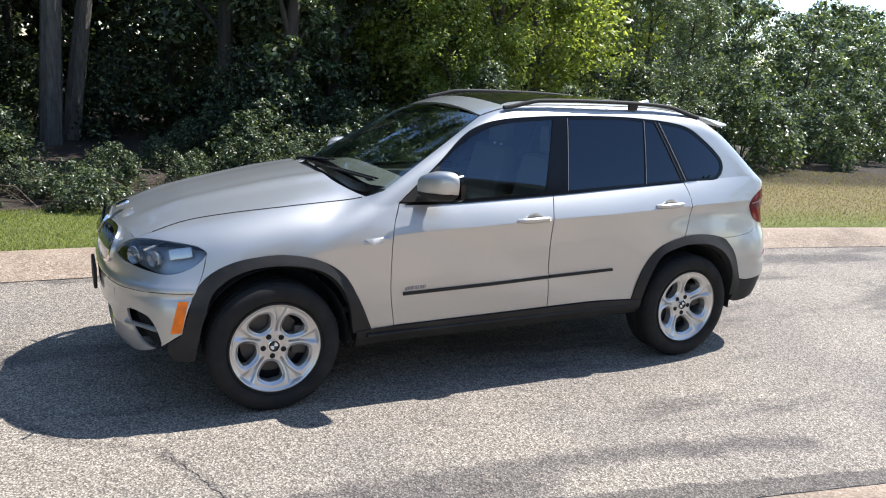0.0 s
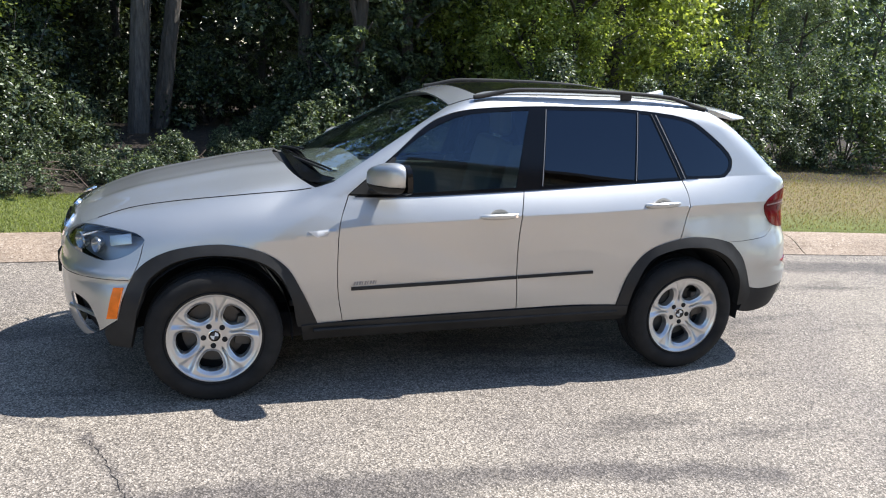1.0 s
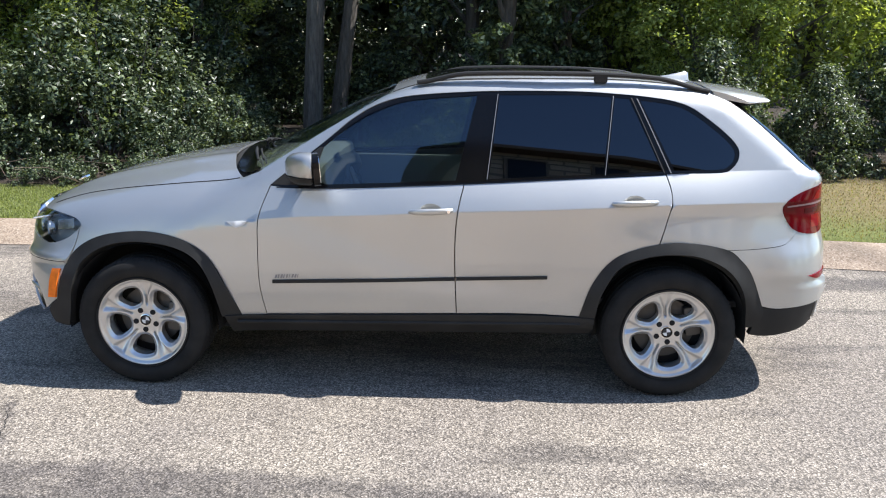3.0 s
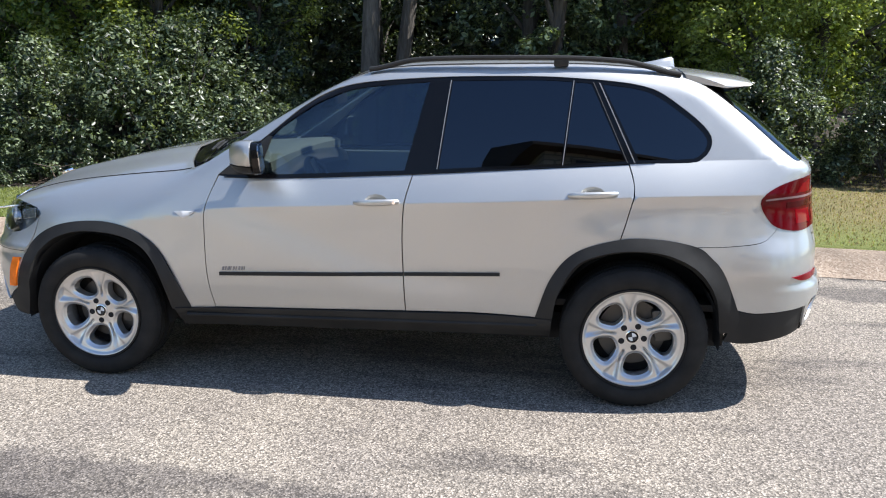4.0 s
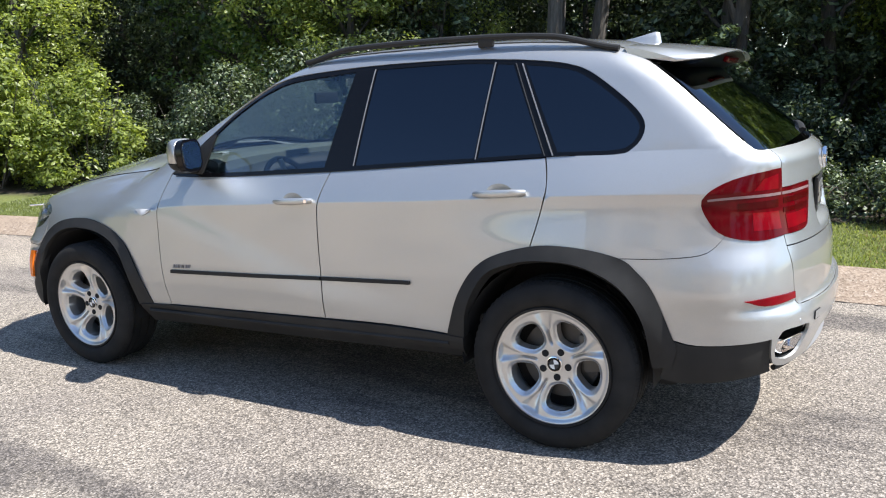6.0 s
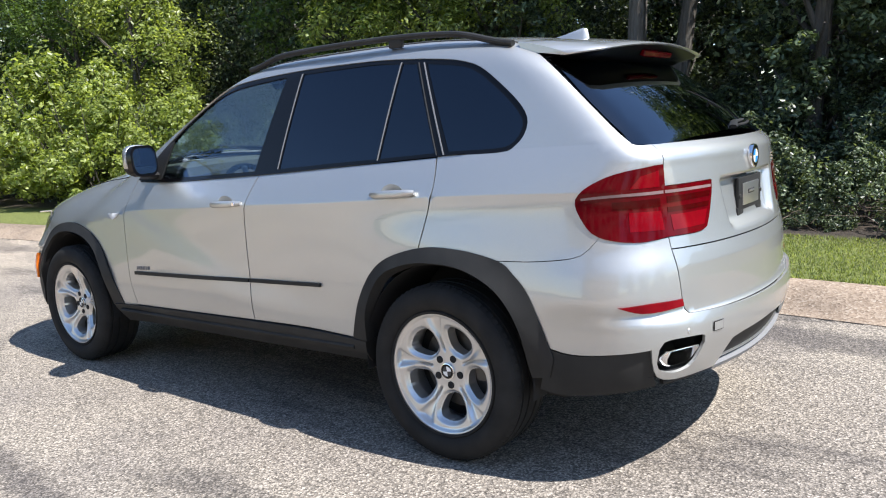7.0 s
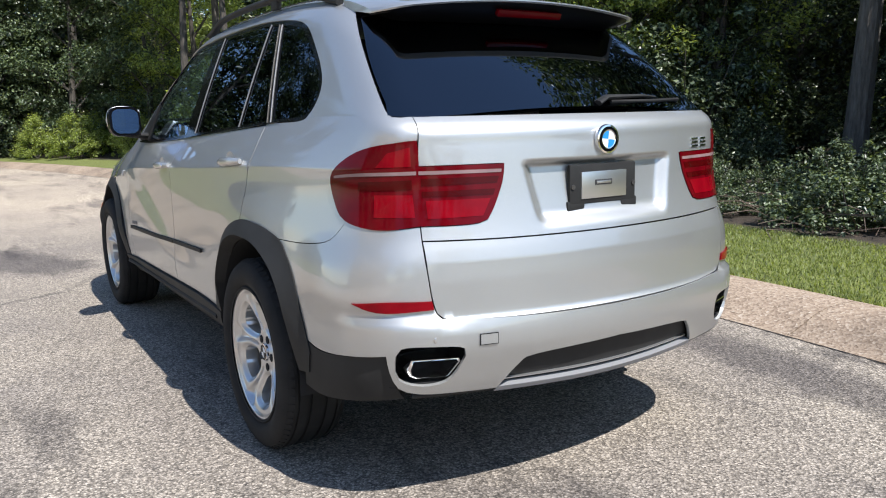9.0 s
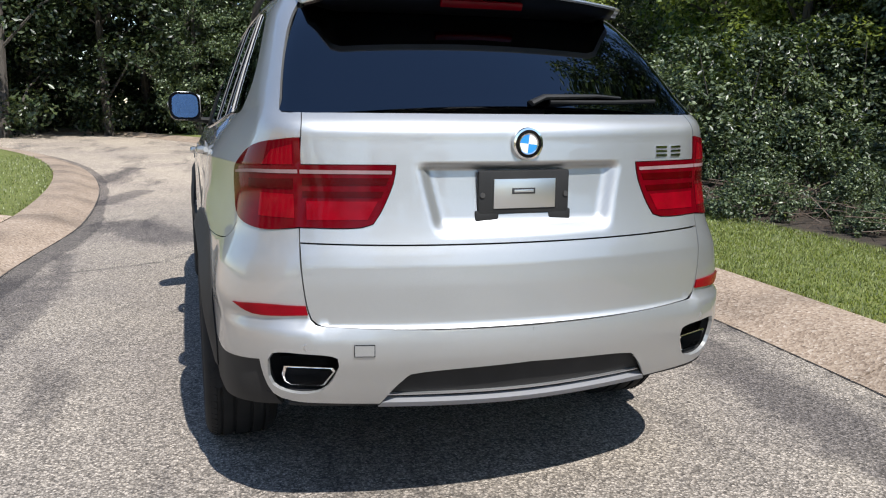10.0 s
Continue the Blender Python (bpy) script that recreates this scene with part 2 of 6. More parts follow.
# ---- mesh helpers ----
def mesh_of(name, verts, faces, mat, smooth=False):
    me = bpy.data.meshes.new(name)
    me.from_pydata([tuple(v) for v in verts], [], [tuple(f) for f in faces])
    me.materials.append(mat)
    if smooth:
        me.shade_smooth()
    return me


def thing(name, label, category, group="", kind="", data=None, at=None):
    ob = new(name, data)
    if at is not None:
        ob.matrix_world = at
    return tagged(ob, label, category, group, kind)


def under(ob, parent, label=""):
    ob.parent = parent
    return tagged(ob, label) if label else ob


def part(name, bm, mat, parent, label="", smooth=True, sharp=35):
    me = bpy.data.meshes.new(name)
    bmesh.ops.recalc_face_normals(bm, faces=bm.faces[:])
    bm.to_mesh(me)
    bm.free()
    me.materials.append(mat)
    if smooth:
        me.shade_smooth()
        me.set_sharp_from_angle(angle=radians(sharp))
    return under(new(name, me), parent, label)


def box_bm(size, at=(0, 0, 0), bevel=0.01, turn=None, seg=2):
    bm = bmesh.new()
    bmesh.ops.create_cube(bm, size=1)
    bmesh.ops.scale(bm, vec=size, verts=bm.verts)
    if bevel:
        bmesh.ops.bevel(bm, geom=bm.edges[:], offset=min(bevel, min(size) * 0.45), segments=seg, affect="EDGES", profile=0.6)
    if turn:
        bmesh.ops.transform(bm, matrix=turn, verts=bm.verts)
    bmesh.ops.translate(bm, vec=at, verts=bm.verts)
    return bm


def tube_bm(path, radius, n=8, flat=1.0):
    """A round or flattened bar along a path; radius may be a list."""
    bm = bmesh.new()
    P = [Vector(p) for p in path]
    rad = radius if isinstance(radius, (list, tuple)) else [radius] * len(P)
    rings = []
    for i, p in enumerate(P):
        d = (P[min(i + 1, len(P) - 1)] - P[max(i - 1, 0)]).normalized()
        a = d.cross(Vector((0, 0, 1)) if abs(d.z) < 0.95 else Vector((1, 0, 0))).normalized()
        b = a.cross(d)
        rings.append([bm.verts.new(p + rad[i] * (math.cos(t) * a + flat * math.sin(t) * b)) for t in (2 * math.pi * k / n for k in range(n))])
    for r, s in zip(rings, rings[1:]):
        for k in range(n):
            bm.faces.new((r[k], r[(k + 1) % n], s[(k + 1) % n], s[k]))
    bm.faces.new(rings[0][::-1])
    bm.faces.new(rings[-1])
    return bm


def revolve_bm(profile, n=64, close=False):
    """(radius, y) pairs turned round the y axis."""
    bm = bmesh.new()
    rings = [[bm.verts.new((r * math.cos(2 * math.pi * k / n), y, r * math.sin(2 * math.pi * k / n))) for k in range(n)] for r, y in profile]
    pairs = list(zip(rings, rings[1:])) + ([(rings[-1], rings[0])] if close else [])
    for r, s in pairs:
        for k in range(n):
            bm.faces.new((r[k], r[(k + 1) % n], s[(k + 1) % n], s[k]))
    return bm


# ---- car body as a smooth solid: half-widths, plan sweeps and profiles ----
def hermite(pts, n=600):
    """A smooth curve through the given (x, y) pairs, as a lookup table."""
    xs, ys = np.array(pts, float).T
    m = np.gradient(ys, xs)
    d = np.diff(ys) / np.diff(xs)
    m[1:-1] = np.where(d[1:] * d[:-1] <= 0, 0.0, m[1:-1])
    X = np.linspace(xs[0], xs[-1], n)
    k = np.clip(np.searchsorted(xs, X, side="right") - 1, 0, len(xs) - 2)
    h = xs[k + 1] - xs[k]
    t = (X - xs[k]) / h
    Y = (2 * t**3 - 3 * t**2 + 1) * ys[k] + (t**3 - 2 * t**2 + t) * h * m[k] + (3 * t**2 - 2 * t**3) * ys[k + 1] + (t**3 - t**2) * h * m[k + 1]
    return lambda v: np.interp(v, X, Y)


def smax(a, b, k):
    h = np.maximum(k - np.abs(a - b), 0.0) / k
    return np.maximum(a, b) + h * h * k * 0.25


def sstep(a, b, v):
    t = np.clip((v - a) / (b - a), 0, 1)
    return t * t * (3 - 2 * t)


crease_z = hermite([(-2.4, 0.80), (-1.6, 0.87), (-1.19, 0.915), (-0.784, 0.973), (-0.142, 1.010), (0.34, 1.036), (0.76, 1.053), (1.1, 1.071), (1.436, 1.089), (1.76, 1.100), (2.04, 1.104), (2.6, 1.105)])
belt_z = hermite([(-2.5, 1.14), (-0.711, 1.138), (-0.4, 1.140), (0.334, 1.175), (0.88, 1.21), (1.42, 1.242), (1.75, 1.262), (2.6, 1.275)])
low_w = hermite([(-2.5, 0.70), (-2.2, 0.84), (-1.95, 0.892), (-1.5, 0.90), (-0.8, 0.90), (0.0, 0.902), (0.9, 0.902), (1.8, 0.90), (2.1, 0.872), (2.3, 0.835), (2.6, 0.74)])
top_w = hermite([(-2.5, 0.50), (-2.2, 0.70), (-2.0, 0.80), (-1.8, 0.852), (-1.4, 0.88), (-0.9, 0.893), (-0.3, 0.901), (0.5, 0.903), (1.2, 0.893), (1.7, 0.864), (2.05, 0.815), (2.3, 0.76), (2.6, 0.64)])
side_p = hermite([(-0.6, -0.10), (0.0, -0.014), (0.2, 0.0), (0.42, 0.001), (0.65, 0.0), (0.85, 0.001), (1.0, 0.003)])
front_x = hermite([(0.1, -2.10), (0.25, -2.22), (0.35, -2.33), (0.45, -2.365), (0.6, -2.38), (0.70, -2.375), (0.74, -2.36), (0.8, -2.365), (0.9, -2.35), (0.96, -2.31), (1.1, -2.05), (2.0, -1.0)])
rear_low = hermite([(0.1, 2.18), (0.3, 2.36), (0.40, 2.44), (0.5, 2.478), (0.58, 2.496), (0.625, 2.495), (0.645, 2.490), (0.655, 2.478), (0.664, 2.474), (0.70, 2.474), (0.76, 2.474), (0.828, 2.470)], 800)
rear_up = hermite([(0.828, 2.470), (0.86, 2.4625), (0.893, 2.4535), (0.92, 2.447), (1.0, 2.432), (1.1, 2.42), (1.18, 2.412), (1.218, 2.407), (1.235, 2.395), (1.27, 2.345), (1.32, 2.285), (1.45, 2.13), (1.591, 1.945), (1.7, 1.79), (2.0, 1.3)], 1200)
hood_z = hermite([(-2.6, 0.60), (-2.44, 0.80), (-2.38, 0.92), (-2.28, 0.985), (-2.1, 1.045), (-1.96, 1.085), (-1.6, 1.172), (-1.157, 1.256), (-0.944, 1.278), (-0.5, 1.15), (0.2, 0.9), (3.0, 0.8)])
roof_z = hermite([(-1.5, 1.50), (-0.4, 1.67), (-0.12, 1.72), (0.3, 1.757), (0.8, 1.768), (1.3, 1.755), (1.7, 1.71), (2.1, 1.64), (2.6, 1.52)])
screen_x = hermite([(0.6, -2.0), (1.0, -1.36), (1.2, -1.02), (1.45, -0.565), (1.69, -0.10), (2.0, 0.55)])


def rear_x(z):
    """The tail's profile, folded along one line across the hatch."""
    return np.where(z < 0.828, rear_low(z), rear_up(z))


def nose(y):
    """How far the front sweeps back away from the middle."""
    return 0.07 + 0.11 * y * y + 0.282 * y**4


def half_width(x, z):
    zc, zb = crease_z(x), belt_z(x)
    s = (z - 0.43) / (zc - 0.43)
    low = low_w(x) + (top_w(x) - low_w(x)) * sstep(0.35, 1.0, s) + side_p(np.clip(s, -0.6, 1)) * sstep(-1.35, -0.72, x)
    low = low + 0.016 * np.exp(-(((x - 1.50) / 0.36) ** 2)) * sstep(1.05, 0.88, z)
    low = low + 0.017 * np.clip((0.90 - z) / 0.085, 0, 1) * sstep(0.62, 0.72, z) * sstep(1.88, 2.12, x)
    taper = 0.05 * np.maximum(x - 1.2, 0) ** 2
    glass_b = 0.832 - (zb - 1.13) * 0.33 - taper
    u = np.clip((z - zc) / (zb - zc), 0, 1)
    f = sstep(-1.5, -0.75, x)
    up = top_w(x) + (glass_b - top_w(x)) * (f * (0.75 * u + 0.25 * u * u) + (1 - f) * u * u)
    over = 0.832 - (z - 1.13) * 0.33 - 0.10 * np.maximum(z - 1.25, 0) ** 2 - taper
    return np.where(z < zc, low, np.where(z < zb, up, over))


def solid(P):
    """Below nought inside the body, above it outside."""
    x, y, z = P[..., 0], np.abs(P[..., 1]), P[..., 2]
    side = y - half_width(x, z)
    hood = 0.92 * (z - (hood_z(x) - 0.215 * y * y))
    screen = 0.46 * (screen_x(z) + 0.30 * y * y - x)
    roof = z - (roof_z(x) - 0.105 * y * y)
    front = front_x(z) + nose(y) - x
    rear = (x - (rear_x(z) - 0.24 * y * y)) * (1 - 0.38 * sstep(1.24, 1.32, z))
    a = smax(smax(side, hood, 0.20), front, 0.13)
    b = smax(smax(side, screen, 0.07), roof, 0.10)
    k = 0.20 - 0.09 * sstep(1.0, 1.3, z)
    return smax(-smax(-a, -b, 0.05), rear, k)


def onto(P, d, steps=60):
    """From points outside along the way d, the places where they meet the body."""
    P = P.copy()
    for _ in range(steps):
        P += np.clip(solid(P), -0.2, 0.2)[:, None] * 0.7 * d
    return P


def normals(P, e=2e-3):
    g = np.stack([solid(P + np.eye(3)[n] * e) - solid(P - np.eye(3)[n] * e) for n in range(3)], -1)
    return g / np.linalg.norm(g, axis=-1, keepdims=True)


# ---- ground, road, kerbs ----
def far_kerb(x):
    d = -1.5 - x
    return np.where(d > 0, 2.15 - 0.003 * d * d - 0.0002 * np.maximum(d, 0) ** 3, 2.15 - 0.010 * d * d)


def near_kerb(x):
    d = x + 4.5
    return np.where(d > 0, -2.06 - 0.016 * d * d - 0.15 * sstep(0, 2.5, d), -2.06 - 0.012 * d * d - 0.00035 * np.abs(d) ** 3)


def lay(x, y):
    """Height of the lawn and wood floor."""
    off = np.maximum(y - far_kerb(x) - 0.6, near_kerb(x) - 0.6 - y)
    h = 0.115 + 0.02 * np.clip(off, 0, 6)
    h = h - 0.10 * np.clip(x - 14, 0, 60) * sstep(4, 16, y)
    h = h - 0.05 * np.clip(-x - 26, 0, 30)
    return np.where(off < -0.04, -0.08, h)


xs = np.unique(np.r_[np.linspace(-400, -45, 12), np.linspace(-45, -10, 50), np.linspace(-10, 10, 110), np.linspace(10, 50, 40), np.linspace(50, 400, 12)])
lines = []
for s in np.r_[np.linspace(-400, -30, 9), np.linspace(-30, -5, 14), np.linspace(-4, -0.65, 12)]:
    lines.append(near_kerb(xs) + s)
for s in (-0.55, -0.3, 0.3):
    lines.append(near_kerb(xs) + s)
for s in (-0.3, 0.3, 0.55):
    lines.append(far_kerb(xs) + s)
for s in np.r_[np.linspace(0.65, 5, 22), np.linspace(6, 40, 24), np.linspace(50, 400, 9)]:
    lines.append(far_kerb(xs) + s)
ys = np.array(lines)
# keep the sheet from folding where the drive bends far away
ys = np.maximum.accumulate(ys, axis=0)
gx = np.tile(xs, (len(lines), 1))
verts = np.stack([gx, ys, lay(gx, ys)], -1).reshape(-1, 3)
nx = len(xs)
faces = [(j * nx + i, j * nx + i + 1, (j + 1) * nx + i + 1, (j + 1) * nx + i) for j in range(len(lines) - 1) for i in range(nx - 1)]
me = mesh_of("ground", verts, faces, M_GROUND, True)
off = verts[:, 1] - far_kerb(verts[:, 0])
dry = 1.0 * sstep(1.5, 5.5, verts[:, 0]) * sstep(0.8, 2.2, off) * (verts[:, 1] > 0)
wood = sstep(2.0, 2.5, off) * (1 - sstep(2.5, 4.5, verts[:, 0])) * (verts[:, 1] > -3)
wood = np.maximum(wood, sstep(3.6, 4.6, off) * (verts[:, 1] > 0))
for key, values in (("dry", dry), ("wood", wood)):
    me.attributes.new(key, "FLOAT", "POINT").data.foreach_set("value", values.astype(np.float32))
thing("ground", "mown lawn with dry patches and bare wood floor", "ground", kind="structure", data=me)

rx = np.unique(np.r_[np.linspace(-46, -12, 140), np.linspace(-12, 5, 420), np.linspace(5, 40, 120)])
nx, ny = len(rx), 71
v = np.linspace(0, 1, ny)
ya, yb = near_kerb(rx)[None], far_kerb(rx)[None]
Y = ya + (yb - ya) * v[:, None]
Z = 0.0 * Y
verts = np.stack([np.tile(rx, (ny, 1)), Y, Z], -1).reshape(-1, 3)
faces = [(j * nx + i, j * nx + i + 1, (j + 1) * nx + i + 1, (j + 1) * nx + i) for j in range(ny - 1) for i in range(nx - 1)]
me = mesh_of("road", verts, faces, M_ASPHALT, True)
edge = np.maximum((1 - sstep(0.03, 0.24 + 0.20 * sstep(-6, -3.6, rx) - 0.16 * sstep(-1, 1, rx), Y - ya)), 0.42 * (1 - sstep(0.04, 0.5, yb - Y))).reshape(-1)
# brightening towards the bend, painted in for sunlight thrown back to the view
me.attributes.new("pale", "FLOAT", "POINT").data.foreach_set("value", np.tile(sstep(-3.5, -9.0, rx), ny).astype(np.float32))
me.attributes.new("edge", "FLOAT", "POINT").data.foreach_set("value", edge.astype(np.float32))
# old seals and spills: runs (half width, strength, points) in the plan
stain = np.zeros(len(verts))
for half, much, run in (
    (0.055, 0.45, ((-1.78, -2.0), (-1.96, -1.55), (-2.10, -1.20), (-2.52, -0.96), (-3.0, -0.3))),
    (0.13, 0.52, ((-2.6, -1.98), (-1.5, -1.88), (-0.7, -1.92), (0.2, -2.0), (1.2, -2.22))),
    (0.42, 0.70, ((-3.3, -1.15), (-4.3, -1.6))),
    (0.22, 0.70, ((-6.2, -2.0), (-7.6, -1.6))),
    (0.25, 0.60, ((-9.2, -2.3), (-11.8, -1.9))),
    (0.30, 0.55, ((-0.6, -2.1), (-1.6, -2.1))),
    (0.27, 0.62, ((0.2, 1.72), (1.6, 1.60), (2.6, 1.50), (3.8, 1.38), (6.0, 1.05))),
):
    for a, b in zip(run, run[1:]):
        a, b = np.array(a), np.array(b)
        w = np.clip((verts[:, :2] - a) @ (b - a) / ((b - a) @ (b - a)), 0, 1)[:, None]
        far = np.linalg.norm(verts[:, :2] - a - w * (b - a), axis=1)
        stain = np.maximum(stain, much * np.exp(-((far / half) ** 2)))
me.attributes.new("stain", "FLOAT", "POINT").data.foreach_set("value", stain.astype(np.float32))
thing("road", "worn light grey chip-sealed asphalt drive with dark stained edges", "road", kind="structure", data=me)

KERB = [(-0.02, -0.06), (-0.012, 0.004), (0.05, 0.018), (0.14, 0.055), (0.22, 0.09), (0.32, 0.115), (0.45, 0.125), (0.58, 0.125), (0.615, 0.115), (0.62, -0.06)]


def kerb_run(line, sign, label, step=3.05, start=-44.0, stop=36.0):
    top = thing("kerb", label, "kerb", kind="structure")
    x = start
    while x < stop:
        a, b = x + 0.006, x + step - 0.006
        px = np.linspace(a, b, 9)
        verts, faces = [], []
        for i, u in enumerate(px):
            slope = float(line(u + 0.05) - line(u - 0.05)) / 0.1
            n = np.array([-slope, 1.0]) / np.hypot(slope, 1) * sign
            for o, z in KERB:
                verts.append((u + n[0] * o, float(line(u)) + n[1] * o, z))
        k = len(KERB)
        for i in range(8):
            for j in range(k - 1):
                q = (i * k + j, (i + 1) * k + j, (i + 1) * k + j + 1, i * k + j + 1)
                faces.append(q if sign > 0 else q[::-1])
        faces += [tuple(range(k)), tuple(range(8 * k, 9 * k))[::-1]]
        me = mesh_of("kerb_section", verts, faces, M_KERB, True)
        me.set_sharp_from_angle(angle=radians(40))
        under(new("kerb_section", me), top)
        x += step


kerb_run(far_kerb, 1, "rolled pinkish pebbled concrete kerb along the lawn")
kerb_run(near_kerb, -1, "rolled pebbled concrete kerb round the inner lawn")

ax = np.linspace(-4.3, 16.0, 40)
verts, faces = [], []
for u in ax:
    y0 = float(near_kerb(u)) - 0.6
    for t in np.linspace(0, 1, 12):
        verts.append((u - 10.0 * t * max(0.0, 1 - (u + 4.3) / 8), y0 - 12.0 * t, 0.124 + 0.012 * 12.0 * t * 0.2))
faces = [(i * 12 + j, i * 12 + j + 1, (i + 1) * 12 + j + 1, (i + 1) * 12 + j) for i in range(39) for j in range(11)]
for k, (x, y, z) in enumerate(verts):
    verts[k] = (x, y, max(z, float(lay(np.array(x), np.array(y))) + 0.012))
thing("forecourt", "pale pebbled concrete forecourt beside the drive", "pavement", kind="structure", data=mesh_of("forecourt", verts, faces, M_PALE, True))

# a crack across the drive
crack = thing("road_crack", "dark ragged crack across the asphalt", "crack", kind="structure")
for ends in (((-1.80, -2.0), (-1.96, -1.55), (-2.08, -1.25)),):
    pts = []
    for (xa, ya0), (xb, yb0) in zip(ends, ends[1:]):
        for k in range(14):
            t = k / 14
            pts.append((xa + (xb - xa) * t + random.uniform(-0.014, 0.014), ya0 + (yb0 - ya0) * t))
    verts = []
    for i, (x, y) in enumerate(pts):
        w = 0.0006 + 0.002 * random.random()
        verts += [(x - w, y, 0.0022), (x + w, y, 0.0022)]
    under(new("crack_line", mesh_of("crack_line", verts, [(2 * i, 2 * i + 1, 2 * i + 3, 2 * i + 2) for i in range(len(pts) - 1)], M_DARK)), crack)


def foot_joint(line, sign, x0, x1):
    """The ragged open joint between asphalt and kerb."""
    px = np.arange(x0, x1, 0.045)
    wob = np.cumsum([random.uniform(-0.004, 0.004) for _ in px]) * 0.4
    verts = []
    for u, w in zip(px, wob):
        y = float(line(u)) - sign * (0.016 + abs(w) + random.uniform(0, 0.007))
        k = 0.0015 + 0.006 * random.random() ** 2
        verts += [(u, y - k, 0.0024), (u, y + k, 0.0024)]
    under(new("kerb_joint", mesh_of("kerb_joint", verts, [(2 * i, 2 * i + 1, 2 * i + 3, 2 * i + 2) for i in range(len(px) - 1)], M_DARK)), crack)


foot_joint(far_kerb, 1, -12, 10)
foot_joint(near_kerb, -1, -9, 6)


# ---- the car: panels cut from the solid ----
from mathutils.geometry import delaunay_2d_cdt

WAYS = {"s": ((0, -2.2, 0), (0, 1, 0)), "t": ((0, 0, 3.0), (0, 0, -1)), "r": ((4.2, 0, 0), (-1, 0, 0)), "f": ((-4.2, 0, 0), (1, 0, 0))}
LEFT, REAR, FRONT, TOP = (0, -1, 0), (1, 0, 0), (-1, 0, 0), (0, 0, 1)


def place(pt):
    """A 3D place on the body from (kind, a, b): side x z, top x y, rear or front y z; ("p", x, y, z) as it is."""
    if pt[0] == "p":
        return np.array(pt[1:4], float)
    far, d = np.array(WAYS[pt[0]], float)
    a, b = pt[1:3]
    p = {"s": (a, far[1], b), "t": (a, b, far[2]), "r": (far[0], a, b), "f": (far[0], a, b)}[pt[0]]
    return onto(np.array([p], float), d)[0]


def catmull(q, step):
    """A smooth run through the points q, both ends kept."""
    if len(q) == 2:
        n = max(1, int(np.linalg.norm(q[1] - q[0]) / step))
        return [q[0] + (q[1] - q[0]) * k / n for k in range(n)]
    ext = [2 * q[0] - q[1], *q, 2 * q[-1] - q[-2]]
    out = []
    for a, b, c, d in zip(ext, ext[1:], ext[2:], ext[3:]):
        n = max(2, int(np.linalg.norm(c - b) / step))
        for k in range(n):
            t = k / n
            out.append(0.5 * (2 * b + (c - a) * t + (2 * a - 5 * b + 4 * c - d) * t * t + (3 * b - a - 3 * c + d) * t**3))
    return out


def ring2d(pts, U, V, step=0.02):
    """Closed outline in the panel's plane. A point that ends in True is a corner."""
    q = [place(p) for p in pts]
    q = [np.array([p @ U, p @ V]) for p in q]
    hard = [i for i, p in enumerate(pts) if p[-1] is True]
    if not hard:
        return closed(q, step)
    out = []
    for a, b in zip(hard, hard[1:] + [hard[0] + len(q)]):
        out += catmull([q[i % len(q)] for i in range(a, b + 1)], step)
    return np.array(out)


def closed(q, step):
    out, n = [], len(q)
    for i in range(n):
        a, b, c, d = (q[(i + k) % n] for k in (-1, 0, 1, 2))
        m = max(2, int(np.linalg.norm(c - b) / step))
        for k in range(m):
            t = k / m
            out.append(0.5 * (2 * b + (c - a) * t + (2 * a - 5 * b + 4 * c - d) * t * t + (3 * b - a - 3 * c + d) * t**3))
    return np.array(out)


def shrink(ring, g):
    """The outline moved inwards by g."""
    if not g:
        return ring
    d = np.roll(ring, -1, 0) - np.roll(ring, 1, 0)
    d /= np.maximum(np.linalg.norm(d, axis=1, keepdims=True), 1e-9)
    area = 0.5 * np.sum(ring[:, 0] * np.roll(ring[:, 1], -1) - np.roll(ring[:, 0], -1) * ring[:, 1])
    n = np.stack([-d[:, 1], d[:, 0]], 1) * (1 if area > 0 else -1)
    return ring + g * n


def inside(p, ring):
    x, y = p[:, 0][:, None], p[:, 1][:, None]
    a, b = ring, np.roll(ring, -1, 0)
    cross = ((a[:, 1] > y) != (b[:, 1] > y)) & (x < (b[:, 0] - a[:, 0]) * (y - a[:, 1]) / (b[:, 1] - a[:, 1] + 1e-12) + a[:, 0])
    return cross.sum(1) % 2 == 1


